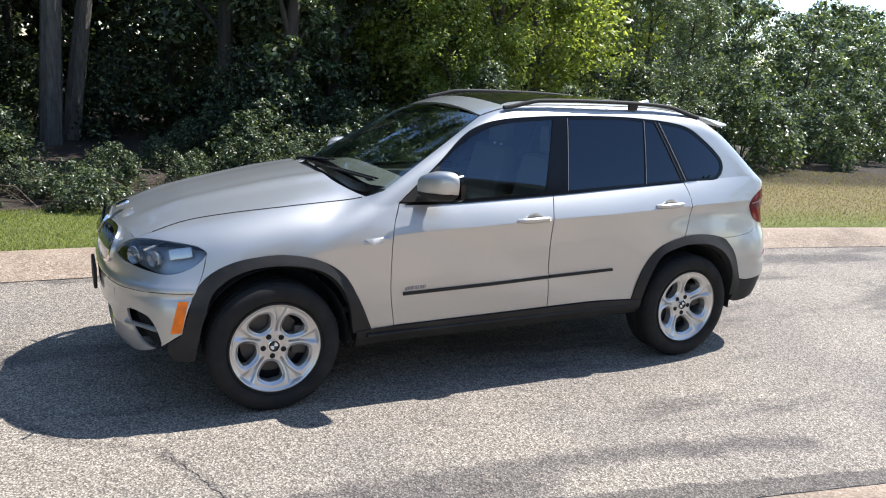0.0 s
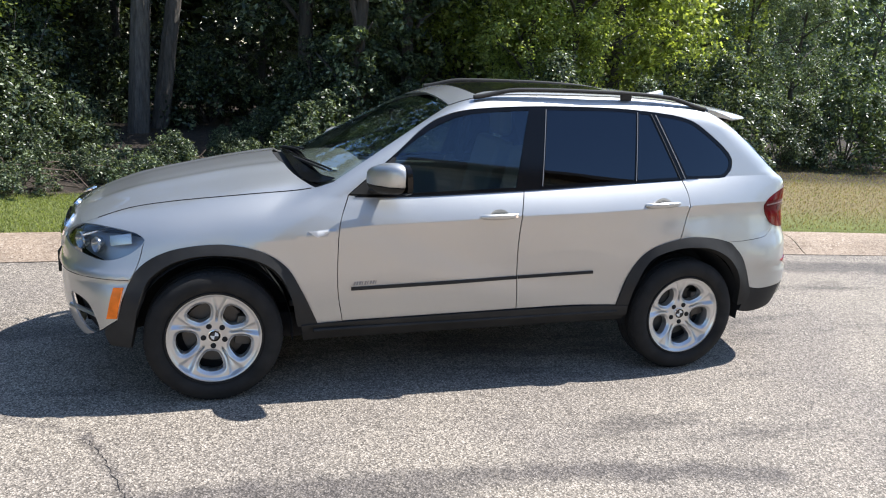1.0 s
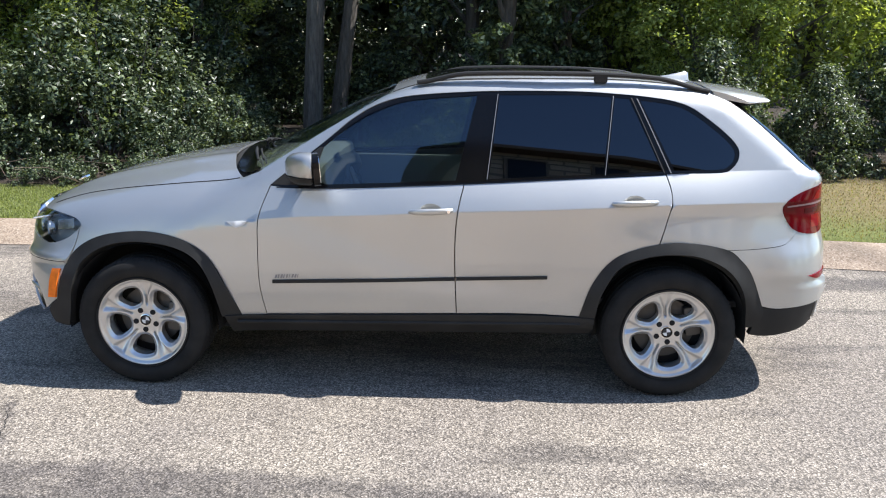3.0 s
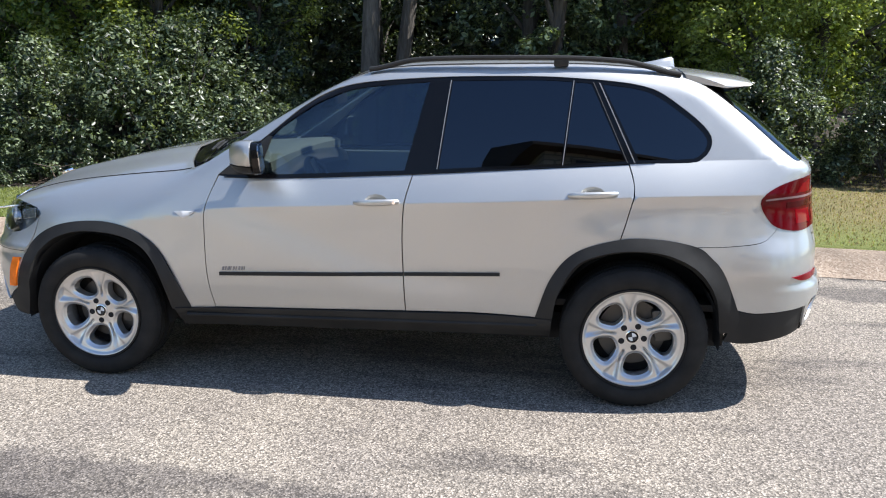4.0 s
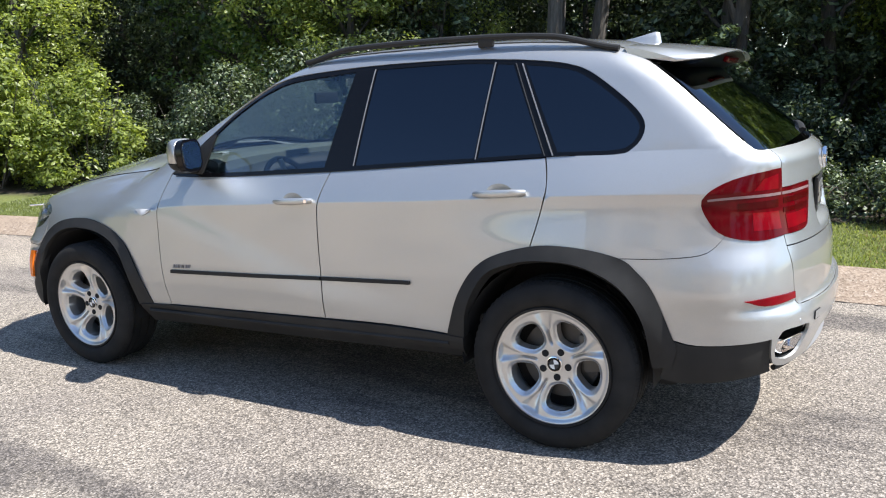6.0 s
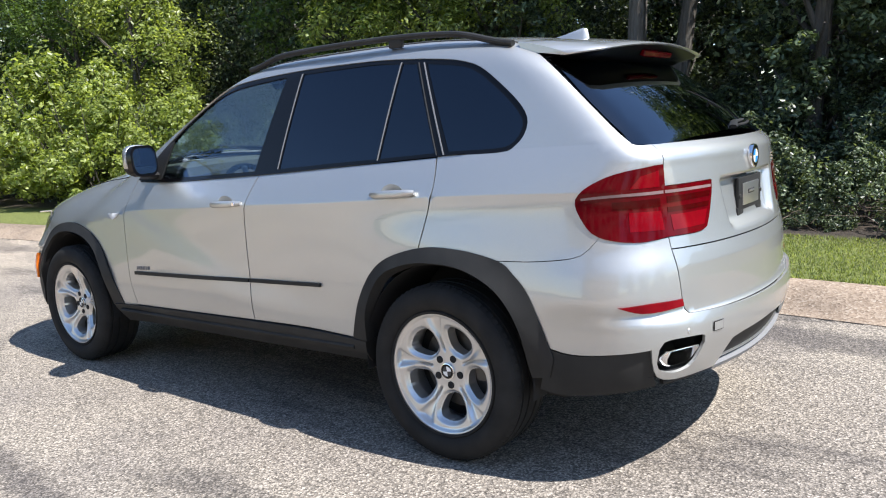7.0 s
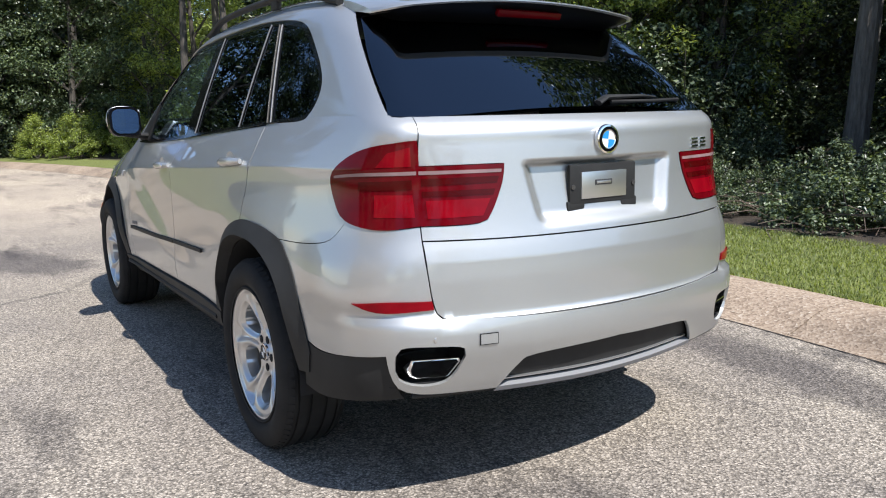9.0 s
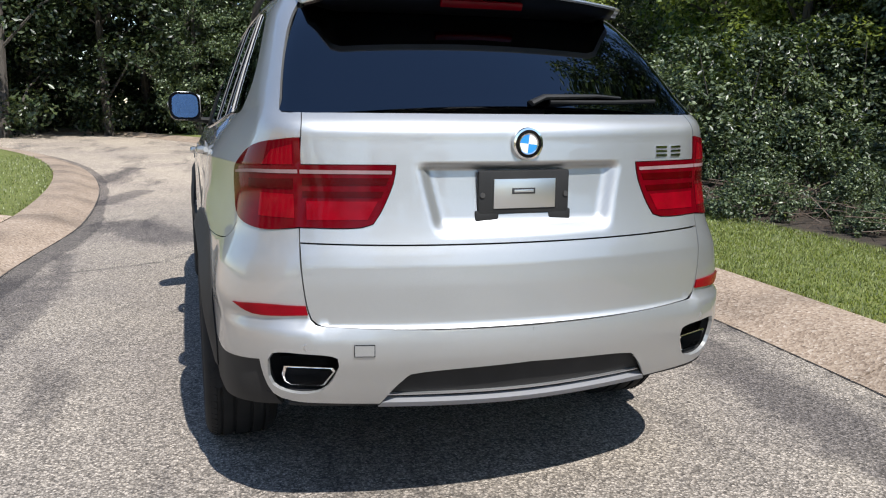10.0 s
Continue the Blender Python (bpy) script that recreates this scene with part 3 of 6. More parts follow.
def cut(outline, out, holes=(), gap=0.002, res=0.035, lift=0.0, thick=0.012, dent=None, step=0.02, crease=False):
    """A panel with thickness: points, faces and loop normals. out: the way it faces."""
    n = np.array(out, float)
    n /= np.linalg.norm(n)
    U = np.cross((0, 0, 1) if abs(n[2]) < 0.9 else (0, 1, 0), n)
    U /= np.linalg.norm(U)
    V = np.cross(n, U)
    rings = [shrink(ring2d(outline, U, V, step), gap)] + [shrink(ring2d(h, U, V, step), -gap) for h in holes]
    lo, hi = rings[0].min(0), rings[0].max(0)
    gx, gy = np.meshgrid(np.arange(lo[0], hi[0], res), np.arange(lo[1], hi[1], res * 0.866))
    gx[1::2] += res / 2
    g = np.stack([gx.ravel(), gy.ravel()], 1)
    ok = inside(g, rings[0])
    for r in rings[1:]:
        ok &= ~inside(g, r)
    g = g[ok]
    every = np.concatenate(rings)
    extra = []
    if crease:
        # two close rows of points keep a folded line crisp
        cx = np.arange(-2.0, 2.3, 0.02)
        cy = np.arange(-0.66, 0.661, 0.02)
        for dz in (0.004, -0.004):
            if crease == "nose":
                q = np.array([place(("f", y, 0.700 + 1.3 * dz)) for y in np.arange(-0.70, 0.0, 0.02)] + [place(("s", x, 0.700 + 1.3 * dz)) for x in np.arange(-2.10, -1.88, 0.02)])
            elif crease == "hatch":
                q = np.stack([0 * cy + 2.4, cy, 0 * cy + 0.828 + 1.5 * dz], 1)
            else:
                bx = np.arange(1.3, 2.2, 0.014)
                q = np.concatenate([np.stack([u, -half_width(u, line(u)), line(u) + dz], 1) for u, line in ((cx, crease_z), (bx, belt_z))])
            q = np.stack([q @ U, q @ V], 1)
            q = q[inside(q, shrink(rings[0], 0.006))]
            for r in rings[1:]:
                q = q[~inside(q, shrink(r, -0.006))]
            extra.append(q)
            if len(q) and len(g):
                g = g[np.array([((q - p) ** 2).sum(1).min() for p in g]) > 0.013**2]
    if len(g):
        g = g[np.array([((every - p) ** 2).sum(1).min() for p in g]) > (0.5 * res) ** 2]
    pts = np.concatenate([every, g, *extra])
    edges, k = [], 0
    for r in rings:
        edges += [(k + i, k + (i + 1) % len(r)) for i in range(len(r))]
        k += len(r)
    v2, _, tri, _, _, _ = delaunay_2d_cdt([Vector(p) for p in pts], edges, [], 0, 1e-6)
    v2 = np.array([tuple(p) for p in v2])
    tri = np.array([t for t in tri if len(t) == 3])
    mid = v2[tri].mean(1)
    ok = inside(mid, rings[0])
    for r in rings[1:]:
        ok &= ~inside(mid, r)
    tri = tri[ok]
    a, b, c = (v2[tri[:, i]] for i in range(3))
    flip = (b[:, 0] - a[:, 0]) * (c[:, 1] - a[:, 1]) - (b[:, 1] - a[:, 1]) * (c[:, 0] - a[:, 0]) < 0
    tri[flip] = tri[flip][:, ::-1]
    P = onto(v2[:, :1] * U + v2[:, 1:] * V + 3.2 * n, -n)
    N = normals(P)
    A = P + N * lift
    if dent is not None:
        A = A + dent(A)
        e = np.zeros_like(A)
        fn = np.cross(A[tri[:, 1]] - A[tri[:, 0]], A[tri[:, 2]] - A[tri[:, 0]])
        for i in range(3):
            np.add.at(e, tri[:, i], fn)
        e[np.abs(A[:, 1]) < 1e-3, 1] = 0.0
        N = e / np.maximum(np.linalg.norm(e, axis=1, keepdims=True), 1e-12)
    B = A - N * thick
    m = len(A)
    use = {}
    for t in tri:
        for i in range(3):
            use[(t[i], t[(i + 1) % 3])] = 1
    rim = [(i, j) for i, j in use if (j, i) not in use]
    verts = np.concatenate([A, B])
    faces = [tuple(t) for t in tri] + [tuple(t[::-1] + m) for t in tri] + [(j, i, i + m, j + m) for i, j in rim]
    loops = [N[i] for t in tri for i in t] + [-N[i] for t in tri for i in t[::-1]]
    for i, j in rim:
        f = np.cross(A[i] - A[j], B[i] - A[j])
        f = f / max(np.linalg.norm(f), 1e-12)
        loops += [f] * 4
    return verts, faces, np.array(loops)


def flipped(data):
    verts, faces, loops = data
    v = verts * (1, -1, 1)
    out, norm, k = [], [], 0
    for f in faces:
        out.append(tuple(f[::-1]))
        norm.append(loops[k : k + len(f)][::-1] * (1, -1, 1))
        k += len(f)
    return v, out, np.concatenate(norm)


def sheet(name, data, mat, parent, label=""):
    verts, faces, loops = data
    me = mesh_of(name, verts, faces, mat, True)
    me.normals_split_custom_set([tuple(x) for x in loops])
    return under(new(name, me), parent, label)


def both(name, mat, parent, outline, out, label="", **how):
    data = cut(outline, out, **how)
    return sheet(name, data, mat, parent, label), sheet(name, flipped(data), mat, parent, label)


def mirrored(ring):
    """An outline given for the left half, closed over the middle."""
    other = []
    for p in ring[::-1]:
        if p[0] in "rf":
            q = (p[0], -p[1], *p[2:])
        elif p[0] == "t":
            q = (p[0], p[1], -p[2], *p[3:])
        else:
            x, y, z = place(p)
            q = ("p", x, -y, z, *p[-1:]) if p[-1] is True else ("p", x, -y, z)
        other.append(q)
    return ring + other


def S(*pairs):
    return [("s", *p) for p in pairs]


car = thing("car", "silver sport utility car with dark tinted windows parked on the drive", "car")

# outlines in the side view
DLO_TOP = S((-0.737, 1.149, True), (-0.456, 1.374), (-0.29, 1.510), (-0.168, 1.580), (0.016, 1.630), (0.445, 1.661), (0.933, 1.666), (1.236, 1.651), (1.40, 1.633), (1.49, 1.614), (1.545, 1.594), (1.61, 1.555), (1.728, 1.466), (1.79, 1.404), (1.809, 1.360), (1.80, 1.314), (1.765, 1.273), (1.70, 1.252), (1.42, 1.241, True))
DLO_LOW = S((0.879, 1.212), (0.334, 1.177), (-0.402, 1.142), (-0.711, 1.140, True))
ARCH_F = S((-0.925, 0.415), (-1.0, 0.62), (-1.09, 0.765), (-1.235, 0.852), (-1.43, 0.884), (-1.65, 0.860), (-1.80, 0.795), (-1.885, 0.70))
ARCH_R = S((0.972, 0.452), (1.045, 0.665), (1.165, 0.806), (1.379, 0.880), (1.566, 0.885), (1.745, 0.851), (1.815, 0.803), (1.885, 0.720), (1.963, 0.535))


def corner(p):
    return (*p, True)


def crisp(run):
    """A run of side points whose two ends are corners."""
    return [corner(run[0]), *run[1:-1], corner(run[-1])]


front_door_out = [*S((-0.734, 1.147, True), (-0.788, 0.998), (-0.80, 0.841), (-0.797, 0.617), (-0.766, 0.431, True), (0.294, 0.461, True), (0.279, 0.801), (0.289, 1.018), (0.323, 1.174, True), (-0.402, 1.138))]
rear_door_out = [*S((0.323, 1.174, True), (0.289, 1.018), (0.279, 0.801), (0.294, 0.461, True), (0.655, 0.468), (0.972, 0.458, True)), *ARCH_R[1:3], *S((1.379, 0.880, True), (1.412, 0.994), (1.438, 1.106), (1.431, 1.175), (1.410, 1.240, True), (0.879, 1.208))]
HOODLINE = [("p", -2.06, -0.590, 0.978), ("p", -1.884, -0.590, 1.037), ("p", -1.68, -0.628, 1.077), ("p", -1.383, -0.685, 1.115), ("p", -1.06, -0.715, 1.15), ("p", -0.90, -0.755, 1.185)]
LAMP_TOP = [("p", -2.15, -0.560, 0.945), ("p", -1.99, -0.717, 0.955), ("p", -1.857, -0.789, 0.935)]
fender_out = [*S((-0.735, 1.150, True), (-0.788, 0.998), (-0.80, 0.841), (-0.797, 0.617), (-0.766, 0.431, True)), corner(ARCH_F[0]), *ARCH_F[1:-1], corner(ARCH_F[-1]), *S((-1.84, 0.80)), ("p", -1.813, -0.818, 0.905, True), *LAMP_TOP[:0:-1], corner(LAMP_TOP[0]), *HOODLINE, *S((-0.81, 1.212, True))]

doors = []
for name, ring in (("front_door", front_door_out), ("rear_door", rear_door_out)):
    doors += both(name, M_PAINT, car, ring, LEFT, res=0.03, gap=0.003, crease=True)
both("front_fender", M_PAINT, car, fender_out, (-0.05, -1, 0.55), res=0.03, gap=0.0015, crease=True)

# roof sides with the screen pillars, and the rear quarters
pillar_out = [*S((-0.81, 1.212, True), (-0.737, 1.149, True)), *DLO_TOP[1:7], *S((1.236, 1.651, True), (1.252, 1.670), (1.268, 1.690)), ("t", 1.30, -0.545, True), ("t", 0.9, -0.555), ("t", 0.4, -0.56), ("t", 0.05, -0.555), ("t", -0.09, -0.545, True), ("p", -0.30, -0.64, 1.535), ("p", -0.56, -0.715, 1.375)]
both("roof_side", M_PAINT, car, pillar_out, (-0.30, -1, 0.75), gap=0.0, res=0.03)
quarter_out = [corner(("s", 1.236, 1.651)), *DLO_TOP[8:-1], *S((1.413, 1.244, True), (1.4335, 1.175), (1.440, 1.106), (1.414, 0.994), (1.381, 0.880, True)), *ARCH_R[4:5], *S((1.745, 0.853, True), (1.9, 0.857), (2.05, 0.876), (2.105, 0.91), (2.135, 0.95, True)),
               ("p", 2.069, -0.807, 1.001), ("p", 2.040, -0.808, 1.078, True), ("p", 2.118, -0.801, 1.133), ("p", 2.206, -0.76, 1.168), ("r", -0.652, 1.192, True), ("r", -0.650, 1.215), ("r", -0.647, 1.235), ("r", -0.644, 1.25), ("r", -0.641, 1.262, True), ("p", 2.225, -0.693, 1.262), ("p", 2.16, -0.69, 1.305), ("p", 1.988, -0.654, 1.455), ("p", 1.80, -0.585, 1.60, True), ("p", 1.69, -0.53, 1.668, True), ("t", 1.5, -0.54), ("t", 1.30, -0.545, True), *S((1.268, 1.690), (1.252, 1.670))]
both("rear_quarter", M_PAINT, car, quarter_out, (0.55, -1, 0.55), gap=0.0, res=0.025, crease=True)

# bonnet and nose
bonnet_out = [*[corner(p) if i == 0 else p for i, p in enumerate(HOODLINE[::-1])], corner(LAMP_TOP[0]), ("p", -2.175, -0.44, 0.964), ("p", -2.206, -0.30, 0.973), ("p", -2.222, -0.15, 0.978), ("p", -2.226, -0.02, 0.979)]


def bulge(A):
    """Two raised creases down the bonnet."""
    r = np.exp(-(((np.abs(A[:, 1]) - 0.36 - 0.05 * (A[:, 0] + 1.0)) / 0.07) ** 2)) * sstep(-2.25, -1.9, A[:, 0])
    c = -0.006 * np.exp(-((A[:, 1] / 0.16) ** 2)) * sstep(-2.2, -1.8, A[:, 0])
    out = np.zeros_like(A)
    out[:, 2] = 0.011 * r + c
    return out


sheet("bonnet", cut(mirrored([("p", -1.075, -0.02, 1.26), ("p", -1.055, -0.30, 1.24), ("p", -0.985, -0.58, 1.21), *bonnet_out]), (-0.25, 0, 1), res=0.03, gap=0.0035, dent=bulge), M_PAINT, car)
def bonnet_gap(s):
    """The dark shut line between bonnet and wing."""
    n = np.array((-0.05, -1, 0.55)) / np.linalg.norm((-0.05, -1, 0.55))
    run = np.array(catmull([np.array(p[1:4], float) for p in HOODLINE], 0.03))
    run = onto(run + 0.25 * n, -n)
    run = run + normals(run) * 0.0012
    part("bonnet_gap", tube_bm(run * (1, -s, 1), 0.0026, 6), M_DARK, car, "dark shut line")


bonnet_gap(-1)
bonnet_gap(1)
both("head_lamp", M_LAMPGLASS, car, [("p", -2.235, -0.50, 0.855), ("p", -2.205, -0.525, 0.912), ("p", -2.15, -0.560, 0.943), ("p", -1.99, -0.717, 0.955), ("p", -1.857, -0.79, 0.935), ("p", -1.808, -0.815, 0.908, True), ("p", -1.842, -0.828, 0.866), ("p", -1.91, -0.822, 0.818), ("p", -2.0, -0.796, 0.79), ("p", -2.10, -0.719, 0.802), ("p", -2.19, -0.61, 0.825)], (-1, -0.8, 0.1), "clear glass head lamp", thick=0.006, lift=0.001, res=0.03)
both("head_lamp_body", M_LAMPBOX, car, [("p", -2.235, -0.50, 0.855), ("p", -2.205, -0.525, 0.912), ("p", -2.15, -0.560, 0.943), ("p", -1.99, -0.717, 0.955), ("p", -1.857, -0.79, 0.935), ("p", -1.808, -0.815, 0.908, True), ("p", -1.842, -0.828, 0.866), ("p", -1.91, -0.822, 0.818), ("p", -2.0, -0.796, 0.79), ("p", -2.10, -0.719, 0.802), ("p", -2.19, -0.61, 0.825)], (-1, -0.8, 0.1), "dark lamp housing", thick=0.02, lift=-0.07, gap=-0.004, res=0.04)
nose_out = [("f", 0.0, 0.968, True), ("p", -2.222, -0.15, 0.974), ("p", -2.206, -0.30, 0.969), ("p", -2.175, -0.44, 0.960), ("p", -2.15, -0.560, 0.941, True), ("p", -2.205, -0.525, 0.910), ("p", -2.235, -0.50, 0.855, True), ("p", -2.19, -0.61, 0.825), ("p", -2.10, -0.719, 0.802), ("p", -2.0, -0.796, 0.79), ("p", -1.91, -0.822, 0.818), ("p", -1.842, -0.828, 0.866), ("p", -1.8145, -0.8185, 0.902, True), ("s", -1.842, 0.80), ("s", -1.884, 0.702, True), ("s", -1.93, 0.60), ("s", -1.955, 0.49, True), ("p", -2.06, -0.80, 0.40), ("f", -0.62, 0.34), ("f", -0.3, 0.30), ("f", 0.0, 0.30, True), ("f", 0.0, 0.345, True), ("f", -0.25, 0.352), ("f", -0.44, 0.37), ("f", -0.48, 0.53), ("f", -0.30, 0.55), ("f", 0.0, 0.555, True), *[("f", 0.0, 0.555 + 0.041 * k) for k in range(1, 10)]]


def ledge(A):
    """The upper face runs out to a lip that overhangs the lower bumper."""
    out = np.zeros_like(A)
    z = A[:, 2]
    lip = np.where(z > 0.7, np.exp(-np.maximum(z - 0.703, 0) / 0.05), 0.10)
    return (0.020 * lip)[:, None] * normals(A)


KIDNEY = [("f", -0.05, 0.935), ("f", -0.18, 0.951), ("f", -0.34, 0.948), ("f", -0.43, 0.912), ("f", -0.460, 0.85), ("f", -0.435, 0.795), ("f", -0.33, 0.768), ("f", -0.17, 0.760), ("f", -0.06, 0.775), ("f", -0.04, 0.86)]
INTAKE = [("p", -2.21, -0.68, 0.585), ("p", -2.10, -0.79, 0.575), ("p", -2.05, -0.83, 0.46), ("p", -2.055, -0.815, 0.40), ("p", -2.14, -0.745, 0.43)]
MOUTH = [("f", -0.48, 0.53), ("f", -0.30, 0.55), ("f", 0.0, 0.555), ("f", 0.30, 0.55), ("f", 0.48, 0.53), ("f", 0.44, 0.37), ("f", 0.0, 0.345), ("f", -0.44, 0.37)]
flip_p = lambda ring: [(p[0], -p[1], *p[2:]) if p[0] in "rf" else ("p", p[1], -p[2], *p[3:]) for p in ring][::-1]
both("front_bumper", M_PAINT, car, nose_out, (-1, -0.75, 0), holes=[KIDNEY, INTAKE], gap=0.0, res=0.025, dent=ledge, crease="nose")
seam = [place(("f", y, 0.7)) for y in np.linspace(-0.25, -0.70, 10)] + [place(("s", x, 0.7)) for x in np.linspace(-2.06, -1.89, 5)]
both("bumper_seam", M_DARK, car, [("p", *p[:2], 0.6995, i in (0, 14)) for i, p in enumerate(seam)] + [("p", *p[:2], 0.6965, i in (0, 14)) for i, p in list(enumerate(seam))[::-1]], (-1, -0.75, 0), gap=0.0, lift=0.010, thick=0.006, res=0.05)
for ring in (KIDNEY, flip_p(KIDNEY)):
    sheet("grille", cut(ring, FRONT, gap=-0.004, lift=-0.03, res=0.05), M_DARK, car, "black radiator grille")
    sheet("grille_frame", cut(ring, FRONT, holes=[[(p[0], (p[1] - (-0.25 if ring is KIDNEY else 0.25)) * 0.90 + (-0.25 if ring is KIDNEY else 0.25), (p[2] - 0.857) * 0.86 + 0.857) for p in ring]], gap=-0.002, lift=0.014, thick=0.04, res=0.05), M_CHROME, car, "chrome grille surround")
    c = -0.25 if ring is KIDNEY else 0.25
    for k in range(12):
        y = c + (k - 5.5) * 0.031
        part("grille_bar", tube_bm([(float(front_x(0.93)) + nose(y) - 0.002, y, 0.934), (float(front_x(0.85)) + nose(y) - 0.006, y, 0.855), (float(front_x(0.785)) + nose(y) - 0.002, y, 0.782)], 0.0105, 6), M_CHROME, car)
for ring in (INTAKE, flip_p(INTAKE), MOUTH):
    sheet("air_intake", cut(ring, FRONT, gap=-0.006, lift=-0.05, res=0.06), M_DARK, car, "black air intake")
for s in (-1, 1):
    part("intake_bar", tube_bm([(-2.21, s * 0.66, 0.515), (-2.13, s * 0.74, 0.505), (-2.065, s * 0.81, 0.495)], 0.013, 8), M_SATIN, car)
    part("fog_lamp", revolve_bm([(0.0, -0.006), (0.034, -0.006), (0.040, 0.0), (0.040, 0.02), (0.0, 0.02)], 24), M_LAMPBOX, car, "round fog lamp").matrix_world = pose(-2.236, s * 0.568, 0.645, 0, 0, -58 if s < 0 else -122)
    for y0, z0, r in ((0.605, 0.872, 0.050), (0.715, 0.868, 0.045)):
        spot_on = place(("f", -y0, z0))
        q = spot_on - normals(spot_on[None])[0] * 0.045
        ring = part("lamp_ring", revolve_bm([(r * 0.9, 0.02), (r, -0.01), (r * 0.93, -0.016), (r * 0.62, 0.016), (r * 0.60, 0.010), (0.0, 0.004)], 24), M_BOWL, car, "silver lamp reflector")
        ring.matrix_world = pose(q[0], -s * q[1] if s > 0 else q[1], q[2], 0, 0, -58 if s < 0 else -122)
    part("turn_reflector", box_bm((0.12, 0.012, 0.058), (0, 0, 0), 0.02, None, 3), M_BOWL, car, "bright turn lamp reflector").matrix_world = pose(-1.935, s * 0.742, 0.888, 0, 0, 18 * s) @ pose(0, 0, 0, 14 * s, -10, 0)
    q = place(("f", -0.66, 0.925)) * (1, -s, 1)
    part("lamp_brow", box_bm((0.012, 0.24, 0.010), (0, 0, 0), 0.003), M_LAMPIN, car).matrix_world = pose(q[0] + 0.05, q[1], q[2] - 0.004, 0, 0, 38 * s)
both("side_marker", M_AMBER, car, [("p", -1.968, -0.867, 0.662, True), ("p", -1.918, -0.88, 0.664, True), ("p", -1.955, -0.889, 0.498, True), ("p", -2.008, -0.869, 0.494, True)], (-0.3, -1, 0), "amber side marker lamp", lift=0.015, thick=0.012, res=0.03)
part("front_plate_holder", box_bm((0.02, 0.34, 0.13), (-2.335, 0, 0.625), 0.008), M_PLASTIC, car, "black front plate holder")
part("badge", revolve_bm([(0.0, -0.010), (0.036, -0.009), (0.041, -0.004), (0.041, 0.004), (0.0, 0.004)], 24), M_CHROME, car).matrix_world = pose(-2.165, 0, float(hood_z(-2.165)) + 0.003, -66, 0, -90)

# screens, side glass and roof
SCREEN = [("p", -0.985, -0.60, 1.222, True), ("p", -0.86, -0.735, 1.205), ("p", -0.765, -0.765, 1.238, True), ("p", -0.56, -0.70, 1.375), ("p", -0.30, -0.62, 1.537), ("p", -0.115, -0.54, 1.655, True), ("p", -0.155, -0.25, 1.67)]
sheet("windscreen", cut(mirrored(SCREEN), (-0.8, 0, 1), thick=0.005, gap=0.0, res=0.05), M_SCREEN, car, "clear windscreen")
BAND = [("p", -1.005, 0.0, 1.258), ("p", -0.985, -0.58, 1.224), ("p", -0.86, -0.733, 1.207, True), ("p", -0.795, -0.752, 1.225, True), ("p", -0.90, -0.60, 1.275), ("p", -0.925, -0.3, 1.297), ("p", -0.93, 0.0, 1.303)]
sheet("screen_band", cut(BAND + [("p", x, -y, z, *more) for _, x, y, z, *more in BAND[-2:0:-1]], (-0.8, 0, 1), thick=0.003, lift=0.004, gap=0.0, res=0.05), M_BLACK, car, "black ceramic band")
sheet("scuttle", cut([("p", -1.08, 0.0, 1.25), ("p", -1.06, -0.30, 1.235), ("p", -0.985, -0.58, 1.205), ("p", -0.87, -0.765, 1.19, True), ("p", -0.80, -0.79, 1.205, True), ("p", -0.86, -0.735, 1.215), ("p", -0.955, -0.55, 1.245), ("p", -0.995, -0.3, 1.255), ("p", -1.0, 0.0, 1.26), ("p", -0.995, 0.3, 1.255), ("p", -0.955, 0.55, 1.245), ("p", -0.86, 0.735, 1.215), ("p", -0.80, 0.79, 1.205, True), ("p", -0.87, 0.765, 1.19, True), ("p", -0.985, 0.58, 1.205), ("p", -1.06, 0.30, 1.235)], (-0.4, 0, 1), gap=0, lift=-0.022, res=0.04), M_DARK, car, "black plastic scuttle")
roof_ring = [("t", -0.09, -0.545, True), ("t", 0.05, -0.555), ("t", 0.4, -0.56), ("t", 0.9, -0.555), ("t", 1.30, -0.545), ("t", 1.5, -0.54), ("p", 1.69, -0.53, 1.668, True), ("p", 1.745, -0.25, 1.69)]
SUN = [("t", 0.09, -0.40), ("t", 0.16, -0.435), ("t", 0.5, -0.44), ("t", 1.0, -0.43), ("t", 1.06, -0.40)]
sheet("roof", cut(mirrored(roof_ring), TOP, holes=[mirrored(SUN)], gap=0.001, res=0.05), M_PAINT, car)
sheet("sunroof", cut(mirrored(SUN), TOP, gap=0.003, lift=0.002, res=0.06), M_BLACK, car, "black glass sunroof")
both("roof_seam", M_PLASTIC, car, [("t", -0.09, -0.549, True), ("t", 0.4, -0.566), ("t", 0.9, -0.560), ("t", 1.5, -0.545), ("t", 1.68, -0.537, True), ("t", 1.68, -0.525, True), ("t", 0.9, -0.548), ("t", 0.4, -0.554), ("t", -0.09, -0.537, True)], TOP, gap=0, lift=0.002, res=0.05)

